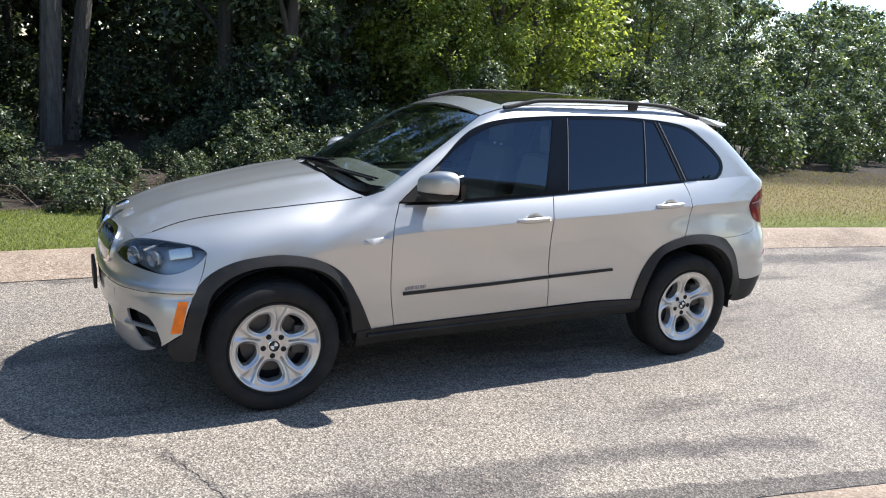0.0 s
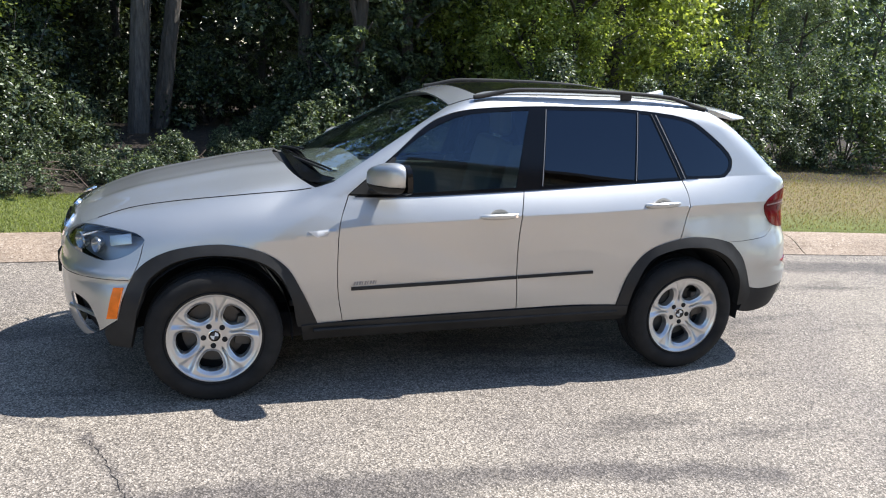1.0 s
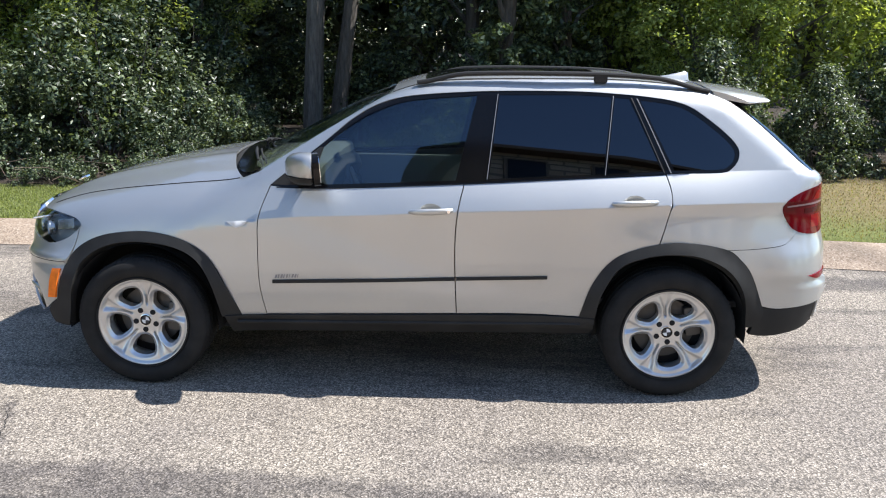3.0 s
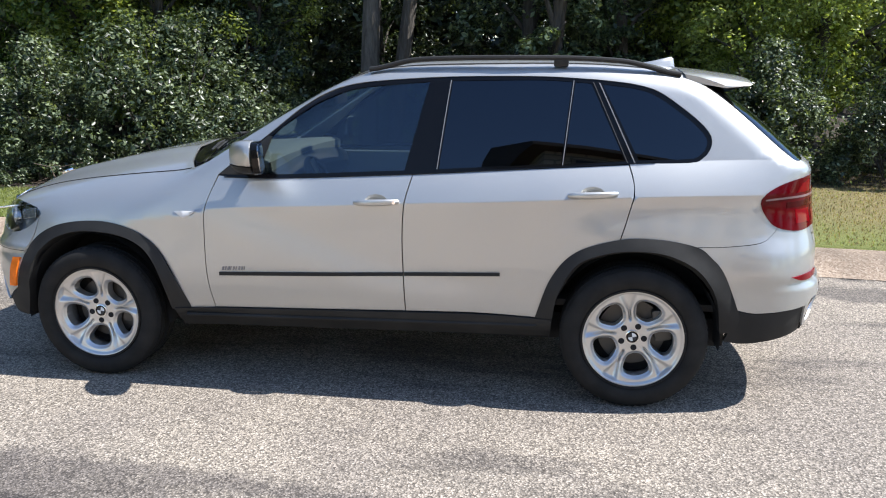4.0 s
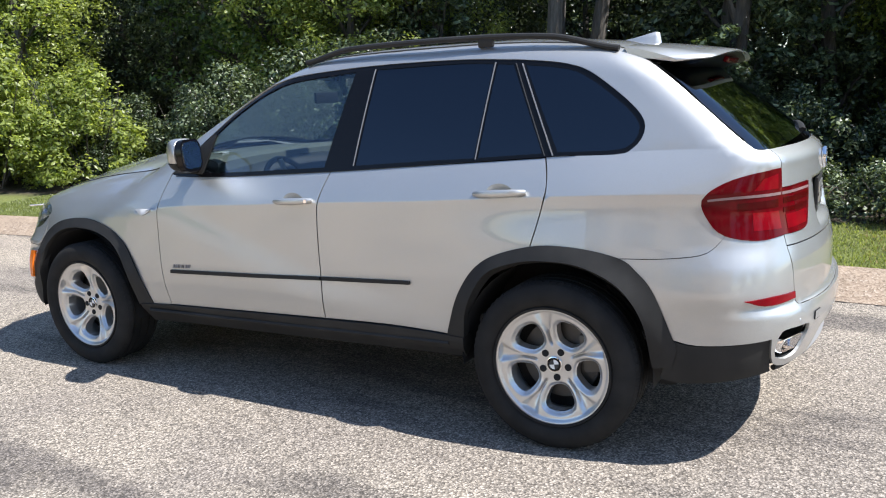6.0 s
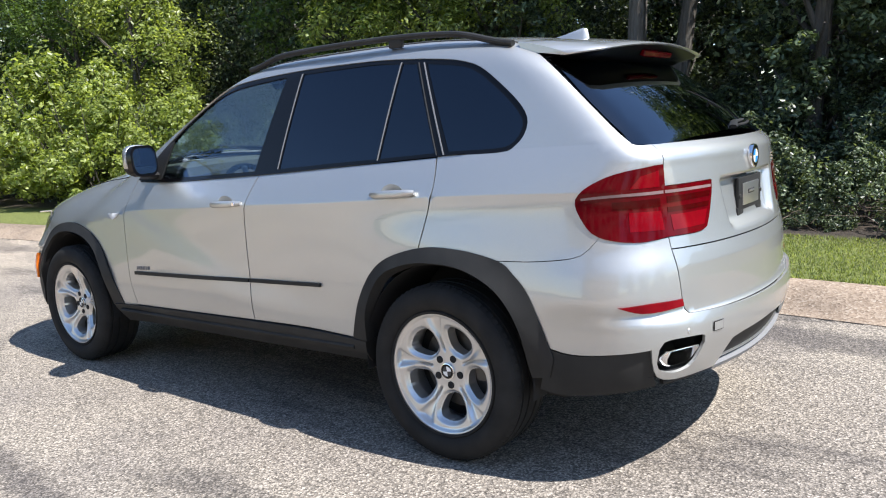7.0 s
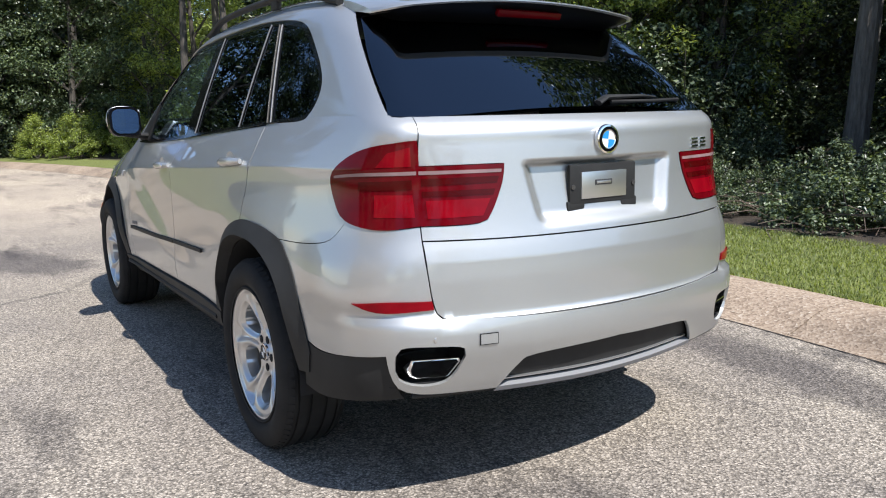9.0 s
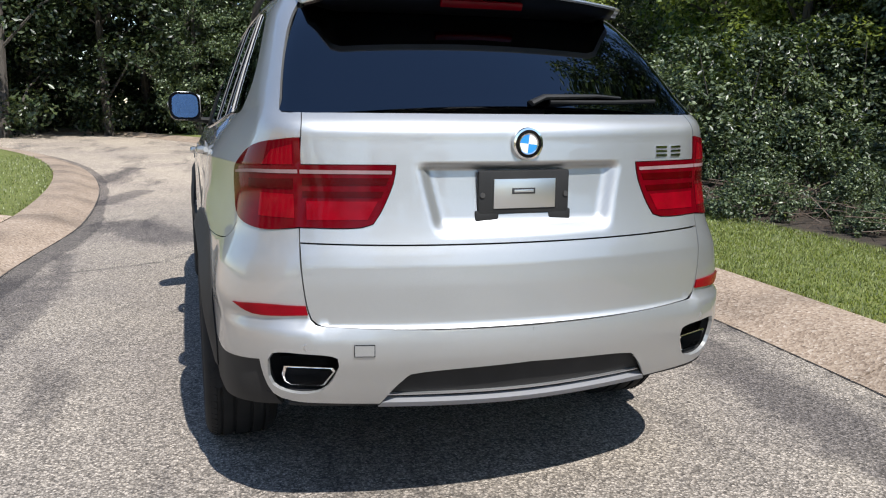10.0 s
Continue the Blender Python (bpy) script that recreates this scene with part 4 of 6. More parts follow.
FG = S((-0.60, 1.165, True), (-0.44, 1.365), (-0.275, 1.49), (-0.155, 1.553), (0.02, 1.604), (0.385, 1.638, True), (0.275, 1.192, True), (-0.40, 1.160))
RG = S((0.508, 1.642, True), (0.933, 1.648), (1.118, 1.640, True), (1.074, 1.238, True), (0.879, 1.228), (0.456, 1.202, True))
DG = S((1.136, 1.638, True), (1.212, 1.632, True), (1.390, 1.258, True), (1.094, 1.24, True))
QG = S((1.272, 1.627, True), (1.39, 1.613), (1.475, 1.597), (1.525, 1.577), (1.595, 1.536), (1.71, 1.450), (1.768, 1.393), (1.786, 1.357), (1.778, 1.320), (1.75, 1.288), (1.69, 1.271), (1.458, 1.263, True))
both("window_surround", M_BLACK, car, [*DLO_TOP, *DLO_LOW], (0, -1, 0.3), "gloss black window surround", holes=[FG, RG, DG, QG], gap=0.001, lift=-0.004, res=0.04)
both("front_side_window", M_GLASS_F, car, FG, (0, -1, 0.3), "tinted side window", thick=0.004, lift=-0.008, gap=-0.001, res=0.05)
for ring in (RG, DG, QG):
    both("rear_side_window", M_GLASS_R, car, ring, (0, -1, 0.3), "dark privacy glass", thick=0.004, lift=-0.007, gap=-0.001, res=0.05)
STRIP = S((1.251, 1.634, True), (1.259, 1.634, True), (1.443, 1.248, True), (1.435, 1.248, True))
both("pillar_trim", M_TRIM, car, STRIP, (0, -1, 0.3), "bright pillar strip", gap=0.001, lift=-0.001, thick=0.004, res=0.05)
both("pillar_trim", M_IRON, car, S((1.221, 1.637, True), (1.228, 1.637, True), (1.407, 1.248, True), (1.400, 1.248, True)), (0, -1, 0.3), "dull pillar strip", gap=0.001, lift=-0.001, thick=0.004, res=0.05)
for top, low in ((0.498, 0.446), (1.127, 1.084)):
    both("pillar_trim", M_TRIM, car, S((top - 0.002, 1.645, True), (top + 0.002, 1.645, True), (low + 0.002, 1.20 if low < 1 else 1.232, True), (low - 0.002, 1.20 if low < 1 else 1.232, True)), (0, -1, 0.3), gap=0.0, lift=0.0, res=0.05)
both("belt_trim", M_BLACK, car, S((-0.70, 1.134, True), (-0.402, 1.136), (0.334, 1.171), (0.879, 1.206), (1.42, 1.241), (1.54, 1.2505, True), (1.54, 1.2525, True), (1.42, 1.246), (0.879, 1.213), (0.334, 1.178), (-0.402, 1.143), (-0.70, 1.141, True)), (0, -1, 0.3), "thin black belt strip", gap=0.0, lift=0.005, res=0.05)

# arch flares and sills
IN_F = S((-1.015, 0.425), (-1.058, 0.61), (-1.135, 0.745), (-1.265, 0.818), (-1.43, 0.838), (-1.605, 0.822), (-1.745, 0.757), (-1.835, 0.64), (-1.885, 0.46))
IN_R = S((1.045, 0.44), (1.082, 0.605), (1.172, 0.755), (1.32, 0.820), (1.47, 0.836), (1.62, 0.818), (1.765, 0.742), (1.855, 0.61), (1.905, 0.44))


def flare(A):
    """Swells the arch outwards towards the wheel opening."""
    c = np.where(A[:, 0] < 0, -1.43, 1.47)
    r = np.hypot(A[:, 0] - c, A[:, 2] - 0.39)
    out = np.zeros_like(A)
    out[:, 1] = -0.026 * (1 - sstep(0.44, 0.53, r)) * sstep(0.40, 0.62, A[:, 2]) - 0.004
    return out


both("wheel_arch", M_PLASTIC, car, [*S((-0.905, 0.415, True)), *ARCH_F[1:], *S((-1.925, 0.58), (-1.955, 0.48, True), (-2.02, 0.42), (-2.0, 0.34, True), (-1.90, 0.335, True)), *IN_F[::-1][1:-1], *S((-1.015, 0.415, True))], LEFT, "matt black plastic arch flare", gap=-0.004, res=0.03, thick=0.05, dent=flare)
both("wheel_arch", M_PLASTIC, car, [corner(ARCH_R[0]), *ARCH_R[1:], *S((1.975, 0.50, True), (1.958, 0.43, True), (1.89, 0.42, True)), *IN_R[::-1][1:-1], *S((1.05, 0.44, True))], LEFT, "matt black plastic arch flare", gap=-0.004, res=0.03, thick=0.05, dent=flare)
def tuck(A):
    """The sill turns in under the car."""
    out = np.zeros_like(A)
    out[:, 1] = -np.sign(A[:, 1]) * 0.55 * np.maximum(0.405 - A[:, 2], 0)
    return out


both("sill", M_PLASTIC, car, S((-1.0, 0.418, True), (-0.77, 0.430), (0.294, 0.458), (0.7, 0.464), (1.055, 0.452, True), (1.05, 0.355, True), (0.03, 0.330), (-0.98, 0.305, True)), (0, -1, -0.2), "matt black plastic sill", gap=0.0, lift=0.012, thick=0.08, res=0.03, dent=tuck)
for s in (-1, 1):
    part("sill_lip", tube_bm([(x, s * (float(half_width(x, 0.40)) + 0.018), 0.385 + 0.016 * (x + 1.0)) for x in np.linspace(-0.93, 0.98, 9)], 0.016, 8, 0.8), M_PLASTIC, car)
both("side_moulding", M_PLASTIC, car, S((-0.722, 0.618, True), (0.281, 0.652, True), (0.281, 0.670, True), (-0.722, 0.636, True)), LEFT, "black rubbing strip", gap=0.0, lift=0.012, thick=0.014, res=0.05)
both("side_moulding", M_PLASTIC, car, S((0.290, 0.653, True), (0.786, 0.672, True), (0.786, 0.688, True), (0.290, 0.671, True)), LEFT, "black rubbing strip", gap=0.0, lift=0.012, thick=0.014, res=0.05)
both("side_repeater", M_CLEAR, car, S((-0.965, 0.957, True), (-0.845, 0.960, True), (-0.875, 0.938), (-0.915, 0.924, True)), LEFT, "clear side repeater lamp", gap=0.0, lift=0.006, res=0.03)
for k in range(9):
    w = (0.014, 0.012, 0.016, 0.008, 0.012, 0.006, 0.013, 0.013, 0.006)[k]
    x = -0.71 + 0.0155 * k
    both("model_badge", M_TRIM, car, S((x, 0.646 + 0.0008 * k, True), (x + 0.7 * w, 0.6465 + 0.0008 * k, True), (x + 0.7 * w + 0.005, 0.666 + 0.0008 * k, True), (x + 0.005, 0.6655 + 0.0008 * k, True)), LEFT, "small dark metal bar", gap=0.0, lift=0.004, res=0.05)

# tail: hatch, lamps, bumper


def scoop(A):
    """The number plate recess pressed into the hatch, and the crease below it."""
    y, z = np.abs(A[:, 1]), A[:, 2]
    top = sstep(1.115, 1.107, z)
    low = sstep(0.908, 0.952, z)
    side = sstep(0.332 - 0.22 * (1.11 - z), 0.286 - 0.22 * (1.11 - z), y)
    out = np.zeros_like(A)
    out[:, 0] = -0.030 * top * low * side
    return out


hatch_top = [("r", -0.639, 1.262, True), ("r", -0.642, 1.25), ("r", -0.645, 1.235), ("r", -0.648, 1.215), ("r", -0.650, 1.19), ("r", -0.655, 1.116, True), ("r", -0.39, 1.116, True), ("r", -0.40, 1.06), ("r", -0.445, 0.968), ("r", -0.49, 0.938), ("r", -0.661, 0.936, True), ("r", -0.663, 0.895, True), ("r", -0.33, 0.889)]
sheet("hatch", cut(mirrored([("r", -0.33, 1.262), *hatch_top]), REAR, res=0.0125, dent=scoop, gap=0.0008), M_PAINT, car)
hatch_low = [("r", -0.663, 0.892, True), ("r", -0.662, 0.80), ("r", -0.648, 0.70), ("r", -0.625, 0.662), ("r", -0.56, 0.652), ("r", -0.30, 0.645)]
sheet("hatch_panel", cut(mirrored([("r", -0.33, 0.886), *hatch_low]), REAR, res=0.022, gap=0.001, crease="hatch"), M_PAINT, car)
REARGLASS = [("r", -0.45, 1.268), ("p", 2.235, -0.68, 1.266), ("p", 2.17, -0.682, 1.305), ("p", 1.995, -0.647, 1.455), ("p", 1.82, -0.582, 1.60, True), ("p", 1.86, -0.3, 1.62)]
sheet("rear_window", cut(mirrored(REARGLASS), (1, 0, 0.8), thick=0.005, gap=0.0, res=0.05), M_GLASS_B, car, "dark privacy glass rear window")
sheet("rear_window_band", cut(mirrored(REARGLASS), (1, 0, 0.8), holes=[mirrored([("r", -0.35, 1.30), ("p", 2.15, -0.63, 1.315), ("p", 2.03, -0.615, 1.42), ("p", 1.88, -0.55, 1.55), ("p", 1.90, -0.3, 1.57)])], thick=0.004, lift=-0.008, gap=0.002, res=0.05), M_BLACK, car, "black ceramic band")

LAMP_Q = [("r", -0.656, 1.190, True), ("p", 2.206, -0.76, 1.170), ("p", 2.118, -0.801, 1.135), ("p", 2.040, -0.808, 1.080), ("p", 2.066, -0.807, 1.001), ("s", 2.134, 0.950), ("p", 2.237, -0.753, 0.928), ("r", -0.661, 0.940, True)]
LAMP_H = [("r", -0.6555, 1.1155, True), ("r", -0.3905, 1.1155, True), ("r", -0.4005, 1.06), ("r", -0.4455, 0.968), ("r", -0.4905, 0.9385), ("r", -0.661, 0.9365, True)]
TAILWAY = (0.9, -1, 0)
lq = both("tail_lamp", M_RED, car, LAMP_Q, TAILWAY, "red tail lamp lens", gap=-0.003, lift=0.004, thick=0.04, res=0.02)
lh = both("hatch_lamp", M_RED, car, LAMP_H, REAR, "red tail lamp lens", gap=0.001, lift=0.004, thick=0.04, res=0.02)


def on_lamps(name, mat, ring, way, label, owners, lift=0.0055):
    data = cut(ring, way, gap=0.0, lift=lift, thick=0.003, res=0.02)
    sheet(name, data, mat, owners[0], label)
    sheet(name, flipped(data), mat, owners[1], label)


on_lamps("clear_strip", M_WHITELENS, [("p", 2.062, -0.81, 1.084, True), ("p", 2.12, -0.80, 1.091), ("p", 2.2, -0.77, 1.097), ("r", -0.660, 1.101, True), ("r", -0.660, 1.090, True), ("p", 2.2, -0.77, 1.087), ("p", 2.12, -0.80, 1.082), ("p", 2.062, -0.81, 1.076, True)], TAILWAY, "pale clear strip", lq)
on_lamps("clear_strip", M_WHITELENS, [("r", -0.654, 1.101, True), ("r", -0.402, 1.099, True), ("r", -0.404, 1.089, True), ("r", -0.654, 1.090, True)], REAR, "pale clear strip", lh)
on_lamps("lit_segment", M_REDLIT, [("r", -0.672, 1.172, True), ("p", 2.25, -0.725, 1.155, True), ("p", 2.22, -0.75, 1.112, True), ("r", -0.672, 1.115, True)], TAILWAY, "bright red segment", lq)
on_lamps("lit_segment", M_REDLIT, [("r", -0.672, 1.03, True), ("p", 2.22, -0.757, 1.03, True), ("p", 2.22, -0.757, 0.962, True), ("r", -0.672, 0.962, True)], TAILWAY, "bright red segment", lq)
on_lamps("dark_segment", M_DARKRED, [("r", -0.672, 1.075, True), ("p", 2.17, -0.782, 1.068, True), ("p", 2.17, -0.782, 1.042, True), ("r", -0.672, 1.045, True)], TAILWAY, "dark red segment", lq)
on_lamps("lit_segment", M_REDLIT, [("r", -0.640, 1.012, True), ("r", -0.445, 1.012, True), ("r", -0.475, 0.960, True), ("r", -0.640, 0.958, True)], REAR, "bright red segment", lh)
on_lamps("dark_segment", M_DARKRED, [("r", -0.648, 1.078, True), ("r", -0.412, 1.078, True), ("r", -0.42, 1.058, True), ("r", -0.648, 1.056, True)], REAR, "dark red segment", lh)
on_lamps("dark_segment", M_DARKRED, [("r", -0.648, 1.040, True), ("r", -0.427, 1.040, True), ("r", -0.435, 1.022, True), ("r", -0.648, 1.022, True)], REAR, "dark red segment", lh)

EXH = [("r", -0.745, 0.575), ("r", -0.66, 0.580), ("r", -0.572, 0.568), ("r", -0.578, 0.515), ("r", -0.615, 0.462), ("r", -0.69, 0.452), ("r", -0.745, 0.475), ("r", -0.757, 0.525)]
GREY = [("r", -0.445, 0.418, True), ("r", -0.385, 0.495), ("r", -0.325, 0.520), ("r", 0.0, 0.533), ("r", 0.325, 0.520), ("r", 0.385, 0.495), ("r", 0.445, 0.418, True), ("r", 0.0, 0.408)]
bump_out = [("r", 0.0, 0.639, True), ("r", -0.30, 0.641), ("r", -0.56, 0.648), ("r", -0.628, 0.658), ("r", -0.651, 0.70), ("r", -0.6645, 0.80), ("r", -0.6655, 0.895), ("r", -0.664, 0.934, True), ("p", 2.237, -0.753, 0.9255), ("s", 2.135, 0.949, True), ("s", 2.105, 0.907), ("s", 2.05, 0.873), ("s", 1.9, 0.854), ("s", 1.745, 0.850, True), *ARCH_R[6:8], ("s", 1.961, 0.54, True), ("s", 2.05, 0.525), ("s", 2.20, 0.538), ("p", 2.303, -0.777, 0.552, True), ("p", 2.305, -0.77, 0.50), ("r", -0.742, 0.445), ("r", -0.69, 0.425), ("r", -0.60, 0.42), ("r", -0.445, 0.416, True), ("r", -0.385, 0.495), ("r", -0.325, 0.520), ("r", 0.0, 0.533, True), *[("r", 0.0, 0.533 + 0.0106 * k) for k in range(1, 10)]]


def shelf(A):
    """The step along the top of the rear bumper and its lower ridge."""
    z, x = A[:, 2], A[:, 0]
    N = normals(A)
    proud = 0.010 * sstep(0.664, 0.646, z) * sstep(2.0, 2.3, x)
    return proud[:, None] * N


both("rear_bumper", M_PAINT, car, bump_out, (1, -0.75, 0), holes=[EXH], gap=0.0, res=0.022, dent=shelf)
sheet("bumper_insert", cut(GREY, REAR, gap=-0.004, lift=-0.014, thick=0.03, res=0.03), M_PLASTIC, car, "dark grey plastic insert")
sheet("insert_lip", cut([("r", -0.44, 0.420, True), ("r", 0.0, 0.411), ("r", 0.44, 0.420, True), ("r", 0.45, 0.404, True), ("r", 0.0, 0.394), ("r", -0.45, 0.404, True)], REAR, gap=0, lift=0.010, thick=0.03, res=0.03), M_TRIM, car, "dull silver lower lip")
sheet("insert_strip", cut([("r", -0.425, 0.436, True), ("r", 0.0, 0.429), ("r", 0.425, 0.436, True), ("r", 0.428, 0.432, True), ("r", 0.0, 0.425), ("r", -0.428, 0.432, True)], REAR, gap=0, lift=-0.006, thick=0.02, res=0.03), M_SATIN, car, "thin bright strip")
both("bumper_side", M_PLASTIC, car, [("s", 1.956, 0.536, True), ("s", 2.05, 0.521), ("s", 2.20, 0.534), ("p", 2.303, -0.777, 0.548, True), ("p", 2.305, -0.77, 0.50), ("p", 2.30, -0.742, 0.44), ("p", 2.29, -0.69, 0.40, True), ("s", 2.15, 0.375), ("s", 2.0, 0.36), ("s", 1.912, 0.372, True)], (0.4, -1, 0), "matt black lower bumper corner", gap=0.001, thick=0.03, res=0.025)
both("rear_reflector", M_REDLIT, car, [("p", 2.212, -0.846, 0.706, True), ("p", 2.30, -0.765, 0.716), ("r", -0.654, 0.716, True), ("r", -0.648, 0.688, True), ("p", 2.30, -0.768, 0.680), ("p", 2.25, -0.80, 0.686)], TAILWAY, "red reflector strip", gap=0.001, lift=0.006, thick=0.01, res=0.02)
for s in (-1, 1):
    ring = EXH if s < 0 else flip_p(EXH)
    sheet("exhaust_well", cut(ring, REAR, gap=-0.03, lift=-0.115, thick=0.02, res=0.04), M_DARK, car, "black exhaust recess")
    bm = bmesh.new()
    loops = []
    for x, k in ((0.11, 0.98), (0.05, 1.04), (-0.008, 1.08), (-0.010, 0.97), (0.06, 0.92)):
        pts = [(-0.072, 0.034), (0.072, 0.034), (0.080, 0.022), (0.050, -0.030), (0.040, -0.036), (-0.055, -0.036), (-0.072, -0.024), (-0.078, 0.0)]
        loops.append([bm.verts.new((place(("r", 0.86 * a * k - 0.652, 0.516 + b * k))[0] - 0.014 - x, s * (0.652 - 0.86 * a * k), 0.503 + 0.84 * b * k)) for a, b in pts])
    for r, t in zip(loops, loops[1:]):
        for k in range(8):
            bm.faces.new((r[k], r[(k + 1) % 8], t[(k + 1) % 8], t[k]))
    tip = part("exhaust_tip", bm, M_CHROME, car, "chrome exhaust tip", sharp=50)
    part("exhaust_bore", box_bm((0.01, 0.135, 0.065), (2.262, s * 0.652, 0.502), 0.004), M_DARK, tip)
    # unseen box added behind the exhaust to stop sunlight coming through the opening
    part("exhaust_light_block", box_bm((0.20, 0.27, 0.21), (2.13, s * 0.66, 0.50), 0.03), M_DARK, car)
    # plate added under the recess to keep leaking sunlight off the ground
    bm = bmesh.new()
    rows = []
    for y in np.linspace(0.555, 0.765, 8):
        e = place(("r", -y, 0.455))[0] - 0.004
        rows.append([bm.verts.new(p) for p in ((2.12, s * y, 0.462), (e, s * y, 0.456), (e, s * y, 0.440), (2.12, s * y, 0.440))])
    for r, t in zip(rows, rows[1:]):
        for k in range(4):
            bm.faces.new((r[k], r[(k + 1) % 4], t[(k + 1) % 4], t[k]))
    part("exhaust_leak_block", bm, M_DARK, car)
    part("parking_sensor", revolve_bm([(0.0, -0.003), (0.011, -0.003), (0.013, 0.0), (0.013, 0.006), (0.0, 0.006)], 18), M_SATIN, car).matrix_world = pose(2.395, s * 0.655, 0.600, 0, 0, 75 if s > 0 else 105)
sheet("tow_gap", cut([("r", -0.5265, 0.6085, True), ("r", -0.4685, 0.6085, True), ("r", -0.4685, 0.5735, True), ("r", -0.5265, 0.5735, True)], REAR, gap=0, lift=0.0147, thick=0.003, res=0.02), M_DARK, car)
for s in (-1, 1):
    part("bumper_edge", tube_bm([place(("r", -y, 0.418)) * (1, -s, 1) - np.array((0.012, 0, 0.008)) for y in np.linspace(0.45, 0.70, 7)], 0.011, 8), M_PLASTIC, car, "black lower bumper edge")
sheet("tow_cover", cut([("r", -0.525, 0.607, True), ("r", -0.470, 0.607, True), ("r", -0.470, 0.575, True), ("r", -0.525, 0.575, True)], REAR, gap=0.001, lift=0.0155, thick=0.004, res=0.02), M_PAINT, car, "small square tow cover")
plate_x = 2.402
holder = part("plate_frame", box_bm((0.016, 0.295, 0.132), (plate_x, 0.0, 1.032), 0.012), M_PLASTIC, car, "black number plate holder")
for y in (-0.118, 0.118):
    part("holder_tab", box_bm((0.014, 0.075, 0.034), (plate_x, y, 0.962), 0.008), M_PLASTIC, holder)
part("plate_insert", box_bm((0.008, 0.20, 0.088), (plate_x + 0.008, 0.0, 1.028), 0.002), M_SATIN, holder, "pale blank plate backing")
part("plate_sticker", box_bm((0.004, 0.075, 0.018), (plate_x + 0.0125, -0.005, 1.036), 0.001), M_CABIN, holder)
part("plate_sticker_bar", box_bm((0.003, 0.062, 0.008), (plate_x + 0.015, -0.005, 1.036), 0.001), M_SATIN, holder)
for y in (-0.135, 0.135):
    part("plate_screw", revolve_bm([(0, 0.0), (0.008, 0.0), (0.008, 0.006), (0, 0.006)], 12), M_IRON, holder).matrix_world = pose(plate_x + 0.012, y, 1.025, 0, 0, 90)
roundel = part("roundel", revolve_bm([(0.0, -0.010), (0.030, -0.010), (0.030, -0.012), (0.040, -0.012), (0.044, -0.006), (0.044, 0.004), (0.0, 0.004)], 40), M_BLACK, car, "round blue and white badge")
roundel.matrix_world = pose(2.417, 0.0, 1.176, 0, 6, 90)
part("roundel_ring", revolve_bm([(0.041, -0.013), (0.047, -0.012), (0.049, -0.004), (0.047, 0.004), (0.041, 0.0)], 40, True), M_CHROME, roundel)
part("roundel_ring", revolve_bm([(0.0275, -0.013), (0.031, -0.014), (0.031, -0.010), (0.0275, -0.010)], 40, True), M_CHROME, roundel)
for k in range(4):
    bm = bmesh.new()
    c = bm.verts.new((0, -0.0125, 0))
    arc = [bm.verts.new((0.0275 * math.cos(a), -0.0125, 0.0275 * math.sin(a))) for a in (math.pi / 2 * (k + i / 8) for i in range(9))]
    for a, b in zip(arc, arc[1:]):
        bm.faces.new((c, a, b))
    g = bmesh.ops.extrude_face_region(bm, geom=bm.faces[:])
    bmesh.ops.translate(bm, vec=(0, 0.003, 0), verts=[q for q in g["geom"] if isinstance(q, bmesh.types.BMVert)])
    part("roundel_quarter", bm, (M_WHITE, M_BLUE)[k % 2], roundel, smooth=False)
for y0, w in ((0.470, 0.052), (0.535, 0.048)):
    for dz in (-0.013, 0.0, 0.013):
        sheet("model_badge", cut([("r", y0 + 0.004, 1.150 + dz, True), ("r", y0 + w, 1.150 + dz, True), ("r", y0 + w, 1.143 + dz, True), ("r", y0 + 0.004, 1.143 + dz, True)], REAR, gap=0, lift=0.005, res=0.03), M_CHROME, car, "chrome bar badge")

# roof-end spoiler with its dark underside and high brake lamp
bm = bmesh.new()
rows = []
for y in np.linspace(-0.578, 0.578, 41):
    e = abs(y) / 0.578
    xt = 2.062 - 0.12 * y * y - 0.13 * sstep(0.84, 1.0, e) ** 2
    zt = float(roof_z(1.70)) - 0.105 * y * y
    lip = zt - 0.052 - 0.006 * e * e
    top = [(1.68, zt + 0.001)] + [(1.68 + (xt - 1.68) * q, zt + 0.001 + (lip - zt) * q**1.35) for q in (0.3, 0.6, 0.85, 0.96)] + [(xt, lip - 0.004), (xt - 0.006, lip - 0.009), (xt - 0.05, lip - 0.002), (1.68 + (xt - 1.68) * 0.5, zt - 0.050), (1.70, zt - 0.042)]
    rows.append([bm.verts.new((x, y, z)) for x, z in top])
for r, t in zip(rows, rows[1:]):
    for k in range(len(r)):
        bm.faces.new((r[k], r[(k + 1) % len(r)], t[(k + 1) % len(r)], t[k]))
bm.faces.new(rows[0])
bm.faces.new(rows[-1][::-1])
spoiler = part("spoiler", bm, M_PAINT, car, "silver roof spoiler", sharp=50)
bm = bmesh.new()
rows = []
